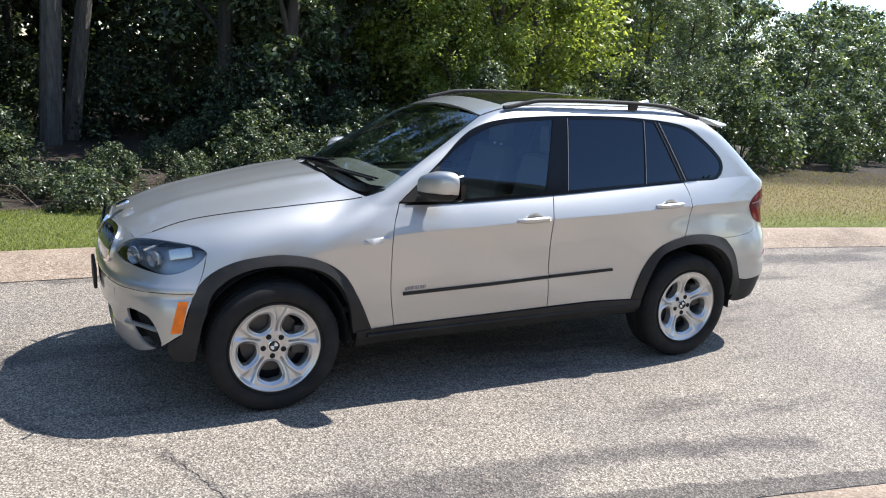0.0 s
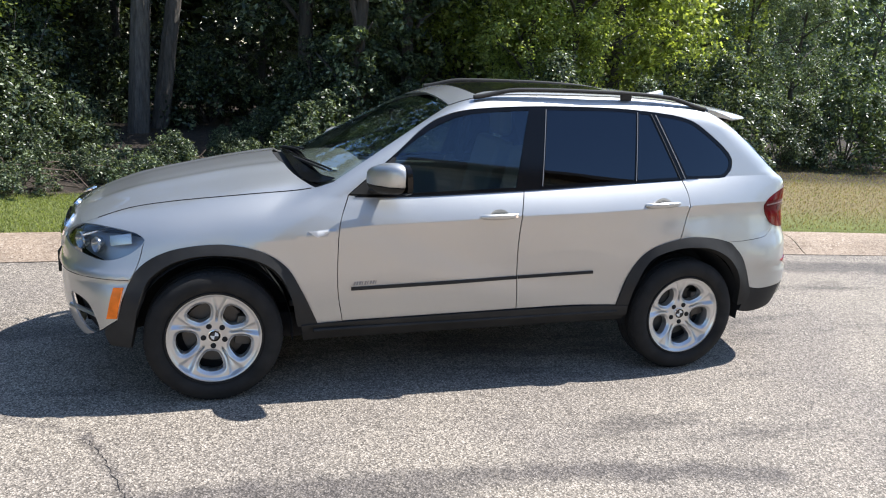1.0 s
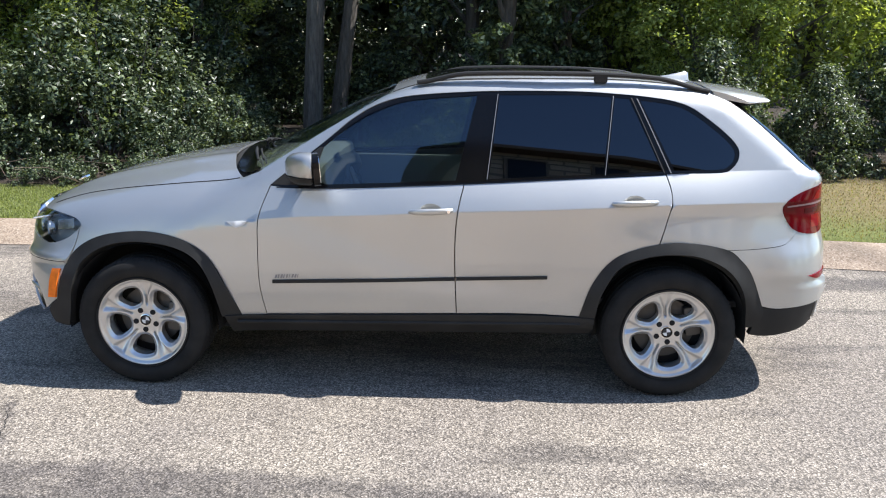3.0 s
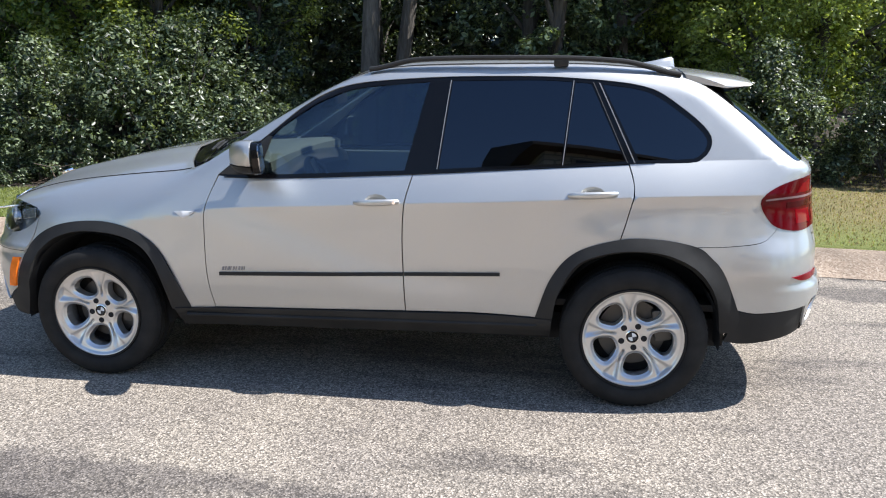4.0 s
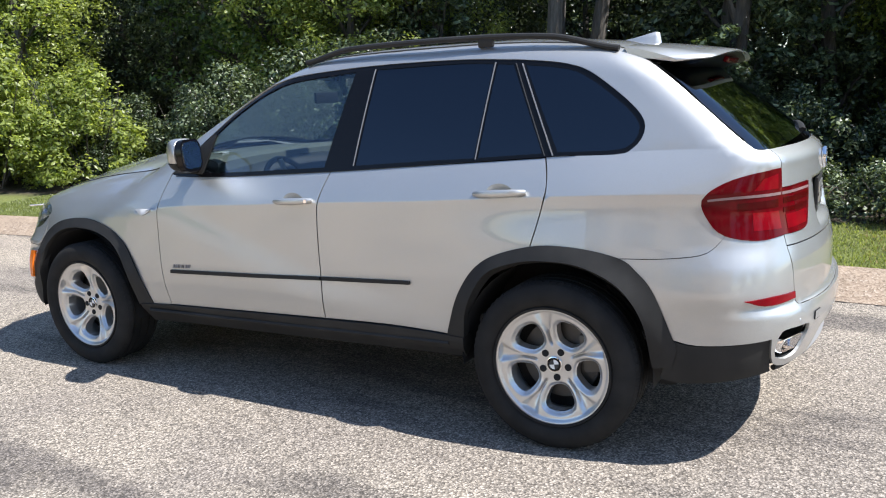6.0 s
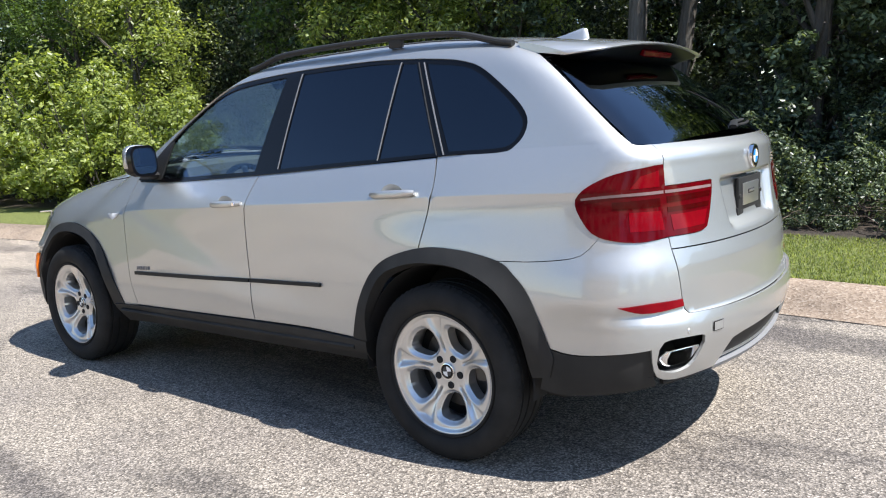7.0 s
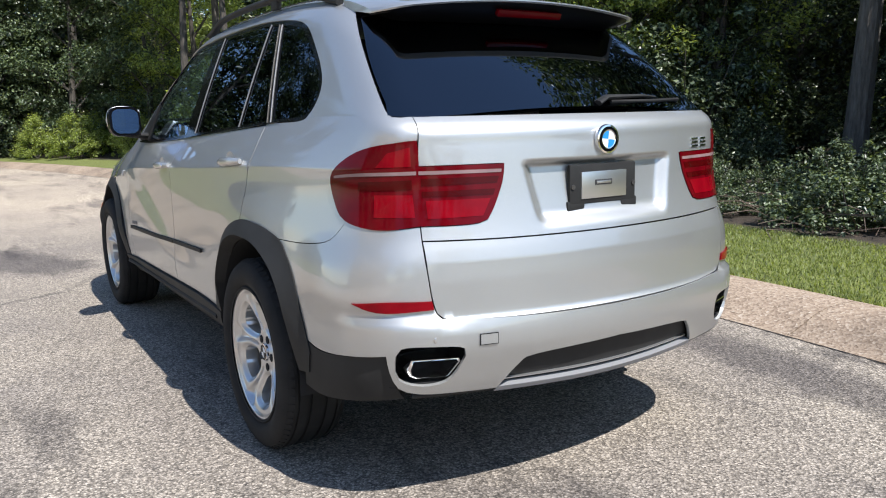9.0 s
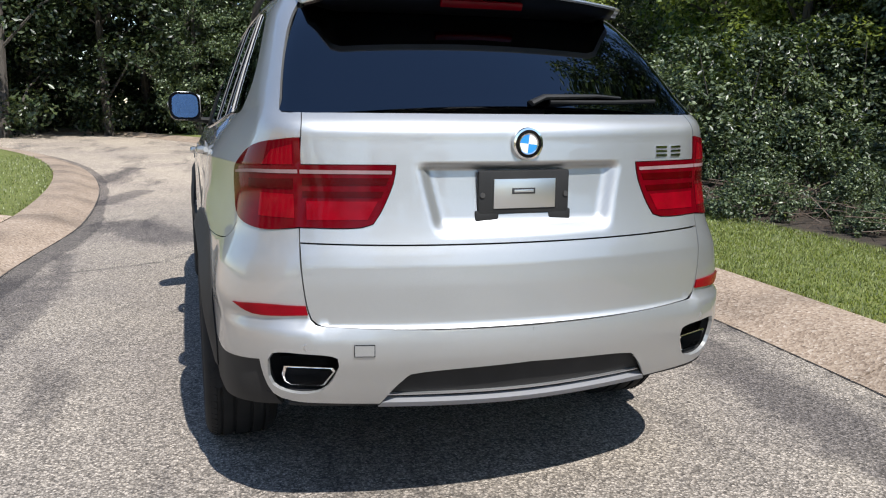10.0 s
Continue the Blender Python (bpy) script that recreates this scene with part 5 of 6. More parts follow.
for y in np.linspace(-0.568, 0.568, 41):
    e = abs(y) / 0.568
    xt = 2.050 - 0.12 * y * y - 0.13 * sstep(0.84, 1.0, e) ** 2
    zt = float(roof_z(1.70)) - 0.105 * y * y
    lip = zt - 0.058 - 0.006 * e * e
    low = 1.586 + 0.030 * sstep(0.80, 1.0, e)
    foot = float(rear_x(1.588)) - 0.24 * y * y - 0.10 * sstep(0.86, 1.0, e)
    rows.append([bm.verts.new((x, y, z)) for x, z in ((1.78, zt - 0.075), (xt - 0.012, lip), (xt - 0.020, lip - 0.008), (foot + 0.006, low), (foot - 0.06, low))])
for r, t in zip(rows, rows[1:]):
    for k in range(len(r)):
        bm.faces.new((r[k], r[(k + 1) % len(r)], t[(k + 1) % len(r)], t[k]))
bm.faces.new(rows[0])
bm.faces.new(rows[-1][::-1])
part("spoiler_underside", bm, M_PANEL, spoiler, "black underside", sharp=50)
part("brake_lamp", box_bm((0.02, 0.29, 0.026), (2.014, 0.0, 1.617), 0.006, pose(0, 0, 0, 0, 30, 0)), M_RED, spoiler, "red high brake lamp")

# rear wiper, front wipers
part("rear_wiper", tube_bm([(2.322, 0.05, 1.293), (2.310, 0.10, 1.313), (2.282, 0.30, 1.318), (2.250, 0.40, 1.314)], [0.018, 0.016, 0.010, 0.007], 8, 0.6), M_PLASTIC, car, "black rear wiper arm")
part("wiper_blade", tube_bm([(2.312, 0.12, 1.298), (2.280, 0.36, 1.300), (2.236, 0.54, 1.305)], 0.007, 6), M_RUBBER, car)
for a, b, c in (((-1.0, -0.05, 1.262), (-0.93, -0.35, 1.268), (-0.84, -0.66, 1.262)), ((-0.985, 0.45, 1.245), (-0.98, 0.15, 1.285), (-0.93, -0.12, 1.305))):
    arm = part("wiper", tube_bm([a, b, c], [0.013, 0.010, 0.006], 8), M_PLASTIC, car, "black wiper arm")
    part("wiper_blade", tube_bm([(p[0] + 0.03, p[1] * 1.0, p[2] + 0.004) for p in (a, b, c)], 0.006, 6), M_RUBBER, arm)

# roof rails and aerial
for s in (-1, 1):
    path, rad = [], []
    for x in np.linspace(0.05, 1.66, 37):
        lift = 0.029 * sstep(0.05, 0.32, x) * (1 - sstep(1.36, 1.66, x))
        y = 0.600 - 0.02 * abs(x - 0.8)
        path.append((x, s * y, float(roof_z(x)) - 0.105 * y * y - 0.006 + 1.15 * lift))
        rad.append(0.0165)
    rail = part("roof_rail", tube_bm(path, rad, 10, 0.85), M_PLASTIC, car, "black roof rail")
    for x, w in ((1.06, 0.075),):
        y = 0.600 - 0.02 * abs(x - 0.8)
        z = float(roof_z(x)) - 0.105 * y * y
        part("rail_foot", box_bm((w, 0.026, 0.055), (x, s * y, z + 0.010), 0.01, None), M_PLASTIC, rail)
bm = bmesh.new()
rows = []
for x, w, h in ((1.52, 0.002, 0.004), (1.57, 0.022, 0.018), (1.62, 0.028, 0.036), (1.67, 0.022, 0.054), (1.69, 0.014, 0.050), (1.70, 0.010, 0.0)):
    z = float(roof_z(x)) - 0.004
    rows.append([bm.verts.new((x, a * w, z + b * h)) for a, b in ((-1, 0), (-0.6, 0.6), (-0.15, 1), (0.15, 1), (0.6, 0.6), (1, 0))])
for r, t in zip(rows, rows[1:]):
    for k in range(5):
        bm.faces.new((r[k], r[k + 1], t[k + 1], t[k]))
part("aerial", bm, M_PAINT, car, "silver shark-fin aerial", sharp=60)


# door handles and mirrors
def plate_bm(w, h, r, t, at):
    """A rounded plate across the x axis."""
    bm = bmesh.new()
    ring = []
    for k in range(32):
        a = 2 * math.pi * (k + 0.5) / 32
        ring.append((math.copysign(w / 2 - r, math.cos(a)) + r * math.cos(a), math.copysign(h / 2 - r, math.sin(a)) + r * math.sin(a)))
    one = [bm.verts.new((at[0] - t / 2, at[1] + y, at[2] + z)) for y, z in ring]
    two = [bm.verts.new((at[0] + t / 2, at[1] + y, at[2] + z)) for y, z in ring]
    bm.faces.new(one)
    bm.faces.new(two[::-1])
    for k in range(32):
        bm.faces.new((one[k], one[(k + 1) % 32], two[(k + 1) % 32], two[k]))
    return bm


def handle(x0, x1, z0, z1, door, s):
    y = [s * (float(half_width(x, z)) + 0.028) for x, z in ((x0, z0), (x1, z1))]
    xm, zm, ym = (x0 + x1) / 2, (z0 + z1) / 2, (y[0] + y[1]) / 2
    part("handle_cup", revolve_bm([(0.0, 0.010), (0.030, 0.008), (0.044, 0.0), (0.047, -0.001)], 28), M_PAINT, door, "recessed handle cup").matrix_world = Matrix.LocRotScale((xm, ym - s * 0.0235, zm - 0.004), Euler((0, 0, 0 if s < 0 else math.pi)), (1.35, 1, 0.95))
    path = [(x0 + (x1 - x0) * t, ym - s * 0.022 * (2 * abs(t - 0.5)) ** 3.0, z0 + (z1 - z0) * t) for t in np.linspace(0, 1, 13)]
    part("handle", tube_bm(path, [0.010 + 0.007 * math.sin(math.pi * min(1, max(0, t))) ** 0.5 for t in np.linspace(0, 1, 13)], 10, 1.05), M_PAINT, door, "silver pull handle")


for door, s in zip(doors, (-1, 1, -1, 1)):
    if door.name.startswith("front"):
        handle(0.03, 0.262, 1.032, 1.042, door, s)
        part("lock", revolve_bm([(0, -0.004), (0.009, -0.004), (0.010, 0.0), (0, 0.0)], 16), M_CHROME, door).matrix_world = pose(0.243, s * (float(half_width(0.243, 1.041)) + 0.034), 1.041, 0, 0, 0 if s < 0 else 180)
    else:
        handle(1.118, 1.355, 1.093, 1.105, door, s)

for s in (-1, 1):
    def shell(lo, hi):
        """The mirror's rounded housing between two heights, drawn as slices along its width."""
        bm = bmesh.new()
        rows = []
        for t in np.linspace(0, 1, 15):
            y = -0.865 - 0.19 * t
            k = (1 - t**5) ** 0.5 if t < 1 else 0.02
            q = 0.84 + 0.16 * sstep(0.0, 0.3, t)
            ring = []
            for a in np.linspace(0, 2 * math.pi, 24, endpoint=False):
                c, d = math.cos(a), math.sin(a)
                e = 2 / 3.2
                px = abs(c) ** e * (1 if c > 0 else -1)
                pz = abs(d) ** e * (1 if d > 0 else -1)
                x = -0.490 + 0.22 * (abs(y) - 0.953) + (0.018 * k if px > 0 else 0.135 * (1 - t**2.4) ** 0.7) * px
                z = 1.252 + 0.02 * t + (0.088 * k * q) * pz
                ring.append((x, -y, min(max(z, lo), hi)))
            rows.append([bm.verts.new((p[0], p[1] if s > 0 else -abs(p[1]), p[2])) for p in ring])
        for r, u in zip(rows, rows[1:]):
            for j in range(24):
                bm.faces.new((r[j], r[(j + 1) % 24], u[(j + 1) % 24], u[j]))
        bm.faces.new(rows[0])
        bm.faces.new(rows[-1][::-1])
        return bm
    mirror = part("door_mirror", shell(1.224, 2.0), M_PAINT, car, "silver wing mirror")
    part("mirror_base", shell(1.0, 1.221), M_PLASTIC, mirror, "black lower shell")
    part("mirror_arm", tube_bm([(-0.585, s * 0.80, 1.172), (-0.55, s * 0.86, 1.178), (-0.52, s * 0.93, 1.185)], [0.045, 0.036, 0.030], 10, 0.5), M_PLASTIC, mirror)
    glass_at = pose(-0.440, s * 0.955, 1.262, 0, -4.5, -12.3 * s)
    part("mirror_frame", plate_bm(0.178, 0.164, 0.052, 0.032, (0, 0, 0)), M_BLACK, mirror, "black mirror surround").matrix_world = glass_at @ pose(-0.017, 0, 0)
    part("mirror_glass", plate_bm(0.152, 0.136, 0.042, 0.004, (0, 0, 0)), M_MIRROR, mirror, "mirror glass").matrix_world = glass_at
    both_tri = S((-0.728, 1.152, True), (-0.47, 1.352, True), (-0.452, 1.352, True), (-0.515, 1.150, True))
both("mirror_sail", M_PLASTIC, car, both_tri, (0, -1, 0.3), "black triangle at the mirror", gap=0.0, lift=0.001, res=0.04)

# cabin
part("floor_pan", box_bm((3.6, 1.45, 0.16), (0.15, 0, 0.36), 0.03), M_DARK, car)
part("cabin_floor", box_bm((3.2, 1.50, 0.04), (0.55, 0, 0.50), 0.01), M_CABIN, car)
# two unseen boxes added inside the tail to stop light leaking through its gaps
part("boot_light_block", box_bm((0.70, 1.02, 0.62), (1.97, 0, 0.76), 0.04), M_DARK, car)
part("bumper_light_block", box_bm((0.45, 1.10, 0.20), (2.155, 0, 0.50), 0.03), M_DARK, car)
part("engine_block", box_bm((1.1, 1.0, 0.55), (-1.62, 0, 0.62), 0.05), M_DARK, car)
bm = tube_bm([(-0.60, y, 1.07 + 0.03 * math.cos(3 * y)) for y in np.linspace(-0.72, 0.72, 13)], 0.16, 12, 0.75)
part("dashboard", bm, M_CABIN, car, "dark dashboard")
bm = bmesh.new()
rows = [[bm.verts.new((x, y * w, z + d - 0.02 * abs(y) ** 3)) for y in np.linspace(-1, 1, 13) for d in (0.0, -0.05)] for x, w, z in ((-0.975, 0.45, 1.226), (-0.90, 0.58, 1.226), (-0.80, 0.67, 1.226), (-0.66, 0.71, 1.232), (-0.54, 0.72, 1.236), (-0.50, 0.72, 1.215))]
for r, t in zip(rows, rows[1:]):
    for k in range(0, 24, 2):
        bm.faces.new((r[k], r[k + 2], t[k + 2], t[k]))
        bm.faces.new((r[k + 1], t[k + 1], t[k + 3], r[k + 3]))
    bm.faces.new((r[0], t[0], t[1], r[1]))
    bm.faces.new((r[24], r[25], t[25], t[24]))
for r in (rows[0], rows[-1]):
    for k in range(0, 24, 2):
        bm.faces.new((r[k], r[k + 1], r[k + 3], r[k + 2]))
bmesh.ops.recalc_face_normals(bm, faces=bm.faces[:])
part("dash_shelf", bm, M_DASH, car, "grey dashboard top")
part("paper_slip", box_bm((0.05, 0.09, 0.003), (-0.76, -0.42, 1.233), 0.001), M_WHITE, car)
wheel = part("steering_wheel", revolve_bm([(0.185 + 0.016 * math.cos(a), 0.016 * math.sin(a)) for a in np.linspace(0, 2 * math.pi, 10, endpoint=False)], 40, True), M_CABIN, car, "dark steering wheel")
wheel.matrix_world = pose(-0.30, -0.37, 1.02, 0, 0, -90) @ pose(0, 0, 0, 24, 0, 0)
part("wheel_hub", box_bm((0.15, 0.05, 0.13), (0, 0.02, -0.01), 0.025), M_CABIN, wheel)
for a in (0, 180, 270):
    part("wheel_spoke", box_bm((0.13, 0.02, 0.035), (0.115, 0.01, 0), 0.008, None), M_SATIN, wheel).matrix_basis = pose(0, 0, 0, 0, a, 0)


def seat(x, y, w):
    s = part("seat_base", box_bm((0.52, w, 0.16), (x, y, 0.72), 0.06, None, 3), M_BEIGE, car, "beige leather seat")
    part("seat_back", box_bm((0.15, w, 0.62), (0, 0, 0.31), 0.06, None, 3), M_BEIGE, s, "beige leather backrest").matrix_basis = pose(x + 0.24, y, 0.76, 0, 14, 0)
    part("seat_plinth", box_bm((0.40, w * 0.8, 0.16), (x, y, 0.58), 0.02), M_CABIN, s)
    for dy in ((0,) if w < 0.7 else (-0.36, 0, 0.36)):
        part("head_rest", box_bm((0.10, 0.26, 0.19), (x + 0.415, y + dy, 1.475), 0.045, None, 3), M_BEIGE, s, "beige head rest")
        for e in (-0.05, 0.05):
            part("head_rest_post", tube_bm([(x + 0.385, y + dy + e, 1.33), (x + 0.405, y + dy + e, 1.42)], 0.006, 8), M_CHROME, s)


for y in (-0.37, 0.37):
    seat(0.18, y, 0.50)
seat(1.02, 0.0, 1.04)
part("boot_cover", box_bm((0.62, 1.26, 0.03), (1.85, 0, 1.13), 0.01), M_CABIN, car)
part("head_lining", box_bm((1.5, 1.0, 0.03), (0.85, 0, 1.655), 0.012), M_BEIGE, car, "pale head lining")
part("inner_mirror", box_bm((0.02, 0.22, 0.065), (-0.28, 0.0, 1.52), 0.02), M_CABIN, car)
for s in (-1, 1):
    part("door_lining", box_bm((1.55, 0.05, 0.55), (0.12, s * 0.80, 0.84), 0.02), M_BEIGE, car)
    part("pillar_lining", tube_bm([(0.40, s * 0.725, 1.15), (0.42, s * 0.655, 1.40), (0.44, s * 0.58, 1.62)], 0.04, 8), M_CABIN, car)
    for cx in (-1.4665, 1.4665):
        bm = bmesh.new()
        rows = []
        for a in np.linspace(-0.12, math.pi + 0.12, 25):
            r = 0.425
            rows.append([bm.verts.new((cx + r * math.cos(a), s * y, 0.375 + r * 1.05 * math.sin(a))) for y in (0.90, 0.55)] + [bm.verts.new((cx + 0.1 * math.cos(a), s * 0.54, 0.40 + 0.1 * math.sin(a)))])
        for r, t in zip(rows, rows[1:]):
            for k in range(2):
                bm.faces.new((r[k], r[k + 1], t[k + 1], t[k]))
        part("arch_liner", bm, M_DARK, car, "black wheel well")


# wheels
def build_wheel():
    w = part("wheel", revolve_bm([(0.252, -0.118), (0.262, -0.121), (0.266, -0.113), (0.270, -0.118), (0.290, -0.129), (0.312, -0.1315), (0.335, -0.126), (0.352, -0.117), (0.362, -0.104), (0.3665, -0.092), (0.368, -0.080), (0.361, -0.079), (0.361, -0.071), (0.369, -0.070), (0.3695, -0.036), (0.361, -0.035), (0.361, -0.024), (0.3695, -0.023), (0.3695, 0.023), (0.361, 0.024), (0.361, 0.035), (0.3695, 0.036), (0.369, 0.070), (0.361, 0.071), (0.361, 0.079), (0.368, 0.080), (0.3665, 0.092), (0.362, 0.104), (0.352, 0.117), (0.335, 0.126), (0.312, 0.1315), (0.285, 0.127), (0.262, 0.118), (0.245, 0.11)], 96), M_RUBBER, car, "black road tyre on a five-spoke silver alloy rim", sharp=28)
    # shoulder blocks of the tread
    bm = bmesh.new()
    for k in range(72):
        for sy in (-1, 1):
            a = 2 * math.pi * (k + 0.25 * sy) / 72
            b = box_bm((0.020, 0.024, 0.007), (0, 0, 0), 0)
            m = Matrix.Rotation(-a, 4, "Y") @ Matrix.Translation((0, sy * 0.100, 0.3608)) @ Matrix.Rotation(-sy * 0.55, 4, "X")
            bmesh.ops.transform(b, matrix=m, verts=b.verts)
            me = bpy.data.meshes.new("tmp")
            b.to_mesh(me)
            b.free()
            bm.from_mesh(me)
            bpy.data.meshes.remove(me)
    tagged(part("tread_ring", bm, M_RUBBER, w, smooth=False), kind="stuff")
    # face of the rim, five windows between the spokes
    n = 5
    rings = [np.array([(0.257 * math.cos(t), 0.257 * math.sin(t)) for t in np.linspace(0, 2 * math.pi, 120, endpoint=False)])]
    for k in range(n):
        c = math.radians(90 + 72 * k + 36)
        q = [np.array([r * math.cos(c + math.radians(a)), r * math.sin(c + math.radians(a))]) for r, a in ((0.097, -9), (0.109, -18), (0.140, -22), (0.178, -21.5), (0.199, -15), (0.206, 0), (0.199, 15), (0.178, 21.5), (0.140, 22), (0.109, 18), (0.097, 9), (0.094, 0))]
        rings.append(closed(q, 0.006))

    def depth(p):
        """How far the face stands out: dished spokes with a groove down each."""
        r = np.hypot(p[:, 0], p[:, 1])
        a = np.degrees(np.arctan2(p[:, 1], p[:, 0])) - 90
        off = (a + 36) % 72 - 36
        d = 0.062 + 0.040 * sstep(0.06, 0.24, r)
        side = np.abs(np.radians(off)) * r
        spread = 0.34 * np.maximum(r - 0.145, 0)
        groove = np.exp(-((side / (0.0055 + spread)) ** 4)) * sstep(0.075, 0.10, r) * (1 - sstep(0.232, 0.252, r))
        d = d - 0.021 * groove
        lip = sstep(0.232, 0.250, r)
        d = d * (1 - lip) + 0.113 * lip
        edge = np.full(len(p), 9.0)
        for ring in rings[1:]:
            e = np.sqrt(((p[:, None] - ring[None]) ** 2).sum(2)).min(1)
            edge = np.minimum(edge, e)
        return d - 0.016 * (1 - sstep(0.0, 0.018, edge)) * (1 - lip)

    step = 0.0045
    gx, gy = np.meshgrid(np.arange(-0.26, 0.26, step), np.arange(-0.26, 0.26, step * 0.866))
    gx[1::2] += step / 2
    g = np.stack([gx.ravel(), gy.ravel()], 1)
    ok = np.hypot(g[:, 0], g[:, 1]) < 0.254
    for r in rings[1:]:
        ok &= ~inside(g, r)
    g = g[ok]
    every = np.concatenate(rings)
    g = g[np.array([((every - p) ** 2).sum(1).min() for p in g]) > (0.5 * step) ** 2]
    pts = np.concatenate([every, g])
    edges, k = [], 0
    for r in rings:
        edges += [(k + i, k + (i + 1) % len(r)) for i in range(len(r))]
        k += len(r)
    v2, _, tri, _, _, _ = delaunay_2d_cdt([Vector(p) for p in pts], edges, [], 0, 1e-6)
    v2 = np.array([tuple(p) for p in v2])
    tri = np.array(tri)
    mid = v2[tri].mean(1)
    ok = np.hypot(mid[:, 0], mid[:, 1]) < 0.258
    for r in rings[1:]:
        ok &= ~inside(mid, r)
    tri = tri[ok]
    use = {(t[i], t[(i + 1) % 3]) for t in tri for i in range(3)}
    rim = [(i, j) for i, j in use if (j, i) not in use]
    d = depth(v2)
    A = np.stack([v2[:, 0], -d, v2[:, 1]], 1)
    back = {i: len(A) + n2 for n2, i in enumerate(sorted({i for e in rim for i in e}))}
    B = []
    for i in back:
        r = np.hypot(*v2[i])
        if r > 0.25:
            B.append((A[i][0], -0.07, A[i][2]))
        else:
            c = v2[i] * (1 - 0.0)
            B.append((c[0] * 1.0, -d[i] + 0.05, c[1]))
    face = part_mesh("rim", np.concatenate([A, np.array(B)]), [tuple(t) for t in tri] + [(j, i, back[i], back[j]) for i, j in rim], M_ALLOY, w, "silver five-spoke alloy rim", 40)
    part("rim_barrel", revolve_bm([(0.256, -0.10), (0.240, -0.09), (0.232, -0.05), (0.228, 0.03), (0.240, 0.10), (0.246, 0.115)], 64), M_ALLOY, w)
    part("brake_disc", revolve_bm([(0.0, 0.0), (0.09, 0.0), (0.092, 0.012), (0.172, 0.012), (0.172, 0.04), (0.0, 0.04)], 48), M_IRON, w, "iron brake disc", sharp=30)
    part("brake_caliper", box_bm((0.09, 0.07, 0.17), (0.155, 0.0, 0.03), 0.02), M_IRON, w)
    part("hub_back", revolve_bm([(0.0, 0.045), (0.24, 0.045), (0.24, 0.06), (0.0, 0.06)], 32), M_DARK, w)
    for k in range(5):
        a = math.radians(90 + 36 + 72 * k)
        part("lug_bolt", revolve_bm([(0.0, -0.0665), (0.012, -0.0665), (0.0155, -0.0650), (0.0155, -0.05)], 16), M_DARK, w).matrix_world = pose(0.060 * math.cos(a), 0, 0.060 * math.sin(a))
    cap = part("centre_cap", revolve_bm([(0.0, -0.072), (0.029, -0.072), (0.033, -0.068), (0.033, -0.055)], 28), M_BLACK, w, "round blue and white cap")
    part("cap_ring", revolve_bm([(0.0305, -0.073), (0.034, -0.072), (0.036, -0.060), (0.0305, -0.066)], 28, True), M_CHROME, w)
    for k in range(4):
        bm = bmesh.new()
        c = bm.verts.new((0, -0.0732, 0))
        arc = [bm.verts.new((0.0215 * math.cos(t), -0.0732, 0.0215 * math.sin(t))) for t in (math.pi / 2 * (k + i / 6) for i in range(7))]
        low = [bm.verts.new((q.co.x, -0.0715, q.co.z)) for q in arc]
        for i in range(6):
            bm.faces.new((c, arc[i], arc[i + 1]))
            bm.faces.new((arc[i], low[i], low[i + 1], arc[i + 1]))
        part("cap_quarter", bm, (M_WHITE, M_CABIN)[k % 2], w, smooth=False)
    return w


def part_mesh(name, verts, faces, mat, parent, label="", sharp=35):
    me = mesh_of(name, verts, faces, mat, True)
    me.set_sharp_from_angle(angle=radians(sharp))
    return under(new(name, me), parent, label)


wheel_lf = build_wheel()
for k, (x, y, rz, spin) in enumerate(((-1.4665, -0.806, 0, 7), (1.4665, -0.806, 0, -9), (-1.4665, 0.806, 180, 40), (1.4665, 0.806, 180, 10))):
    m = pose(x, y, 0.3695, 0, 0, rz) @ pose(0, 0, 0, 0, spin, 0)
    if k == 0:
        wheel_lf.matrix_basis = m
    else:
        copy_thing(wheel_lf, m)


# ---- woods ----
rng = np.random.default_rng(7)


def leaf_cloud(centres, radii, per, size, flat=0.55):
    """Clumps of folded leaves round the given centres: points and faces."""
    n = len(centres) * per
    c = np.repeat(centres, per, 0)
    r = np.repeat(radii, per)[:, None]
    d = rng.normal(size=(n, 3))
    d /= np.linalg.norm(d, axis=1, keepdims=True)
    p = c + d * r * (rng.random((n, 1)) ** 0.4) * (1, 1, flat + 0.2)
    up = d * 0.8 + rng.normal(size=(n, 3)) * 0.55 + (0, 0, 0.75)
    up /= np.linalg.norm(up, axis=1, keepdims=True)
    a = np.cross(up, rng.normal(size=(n, 3)))
    a /= np.linalg.norm(a, axis=1, keepdims=True)
    b = np.cross(up, a)
    s = (size * (0.6 + 0.8 * rng.random((n, 1))))
    tip, tail = p + a * s, p - a * s
    l, q = p + b * s * 0.55 - up * s * 0.18, p - b * s * 0.55 - up * s * 0.18
    v = np.stack([tail, l, tip, q], 1).reshape(-1, 3)
    k = 4 * np.arange(n)[:, None]
    f = np.concatenate([k + (0, 1, 2), k + (0, 2, 3)])
    return v, f


def leaf_mesh(name, v, f, mat):
    me = bpy.data.meshes.new(name)
    me.vertices.add(len(v))
    me.vertices.foreach_set("co", v.astype(np.float32).ravel())
    me.loops.add(3 * len(f))
    me.loops.foreach_set("vertex_index", f.astype(np.int32).ravel())
    me.polygons.add(len(f))
    me.polygons.foreach_set("loop_start", (3 * np.arange(len(f))).astype(np.int32))
    me.update()
    me.validate()
    me.materials.append(mat)
    return me


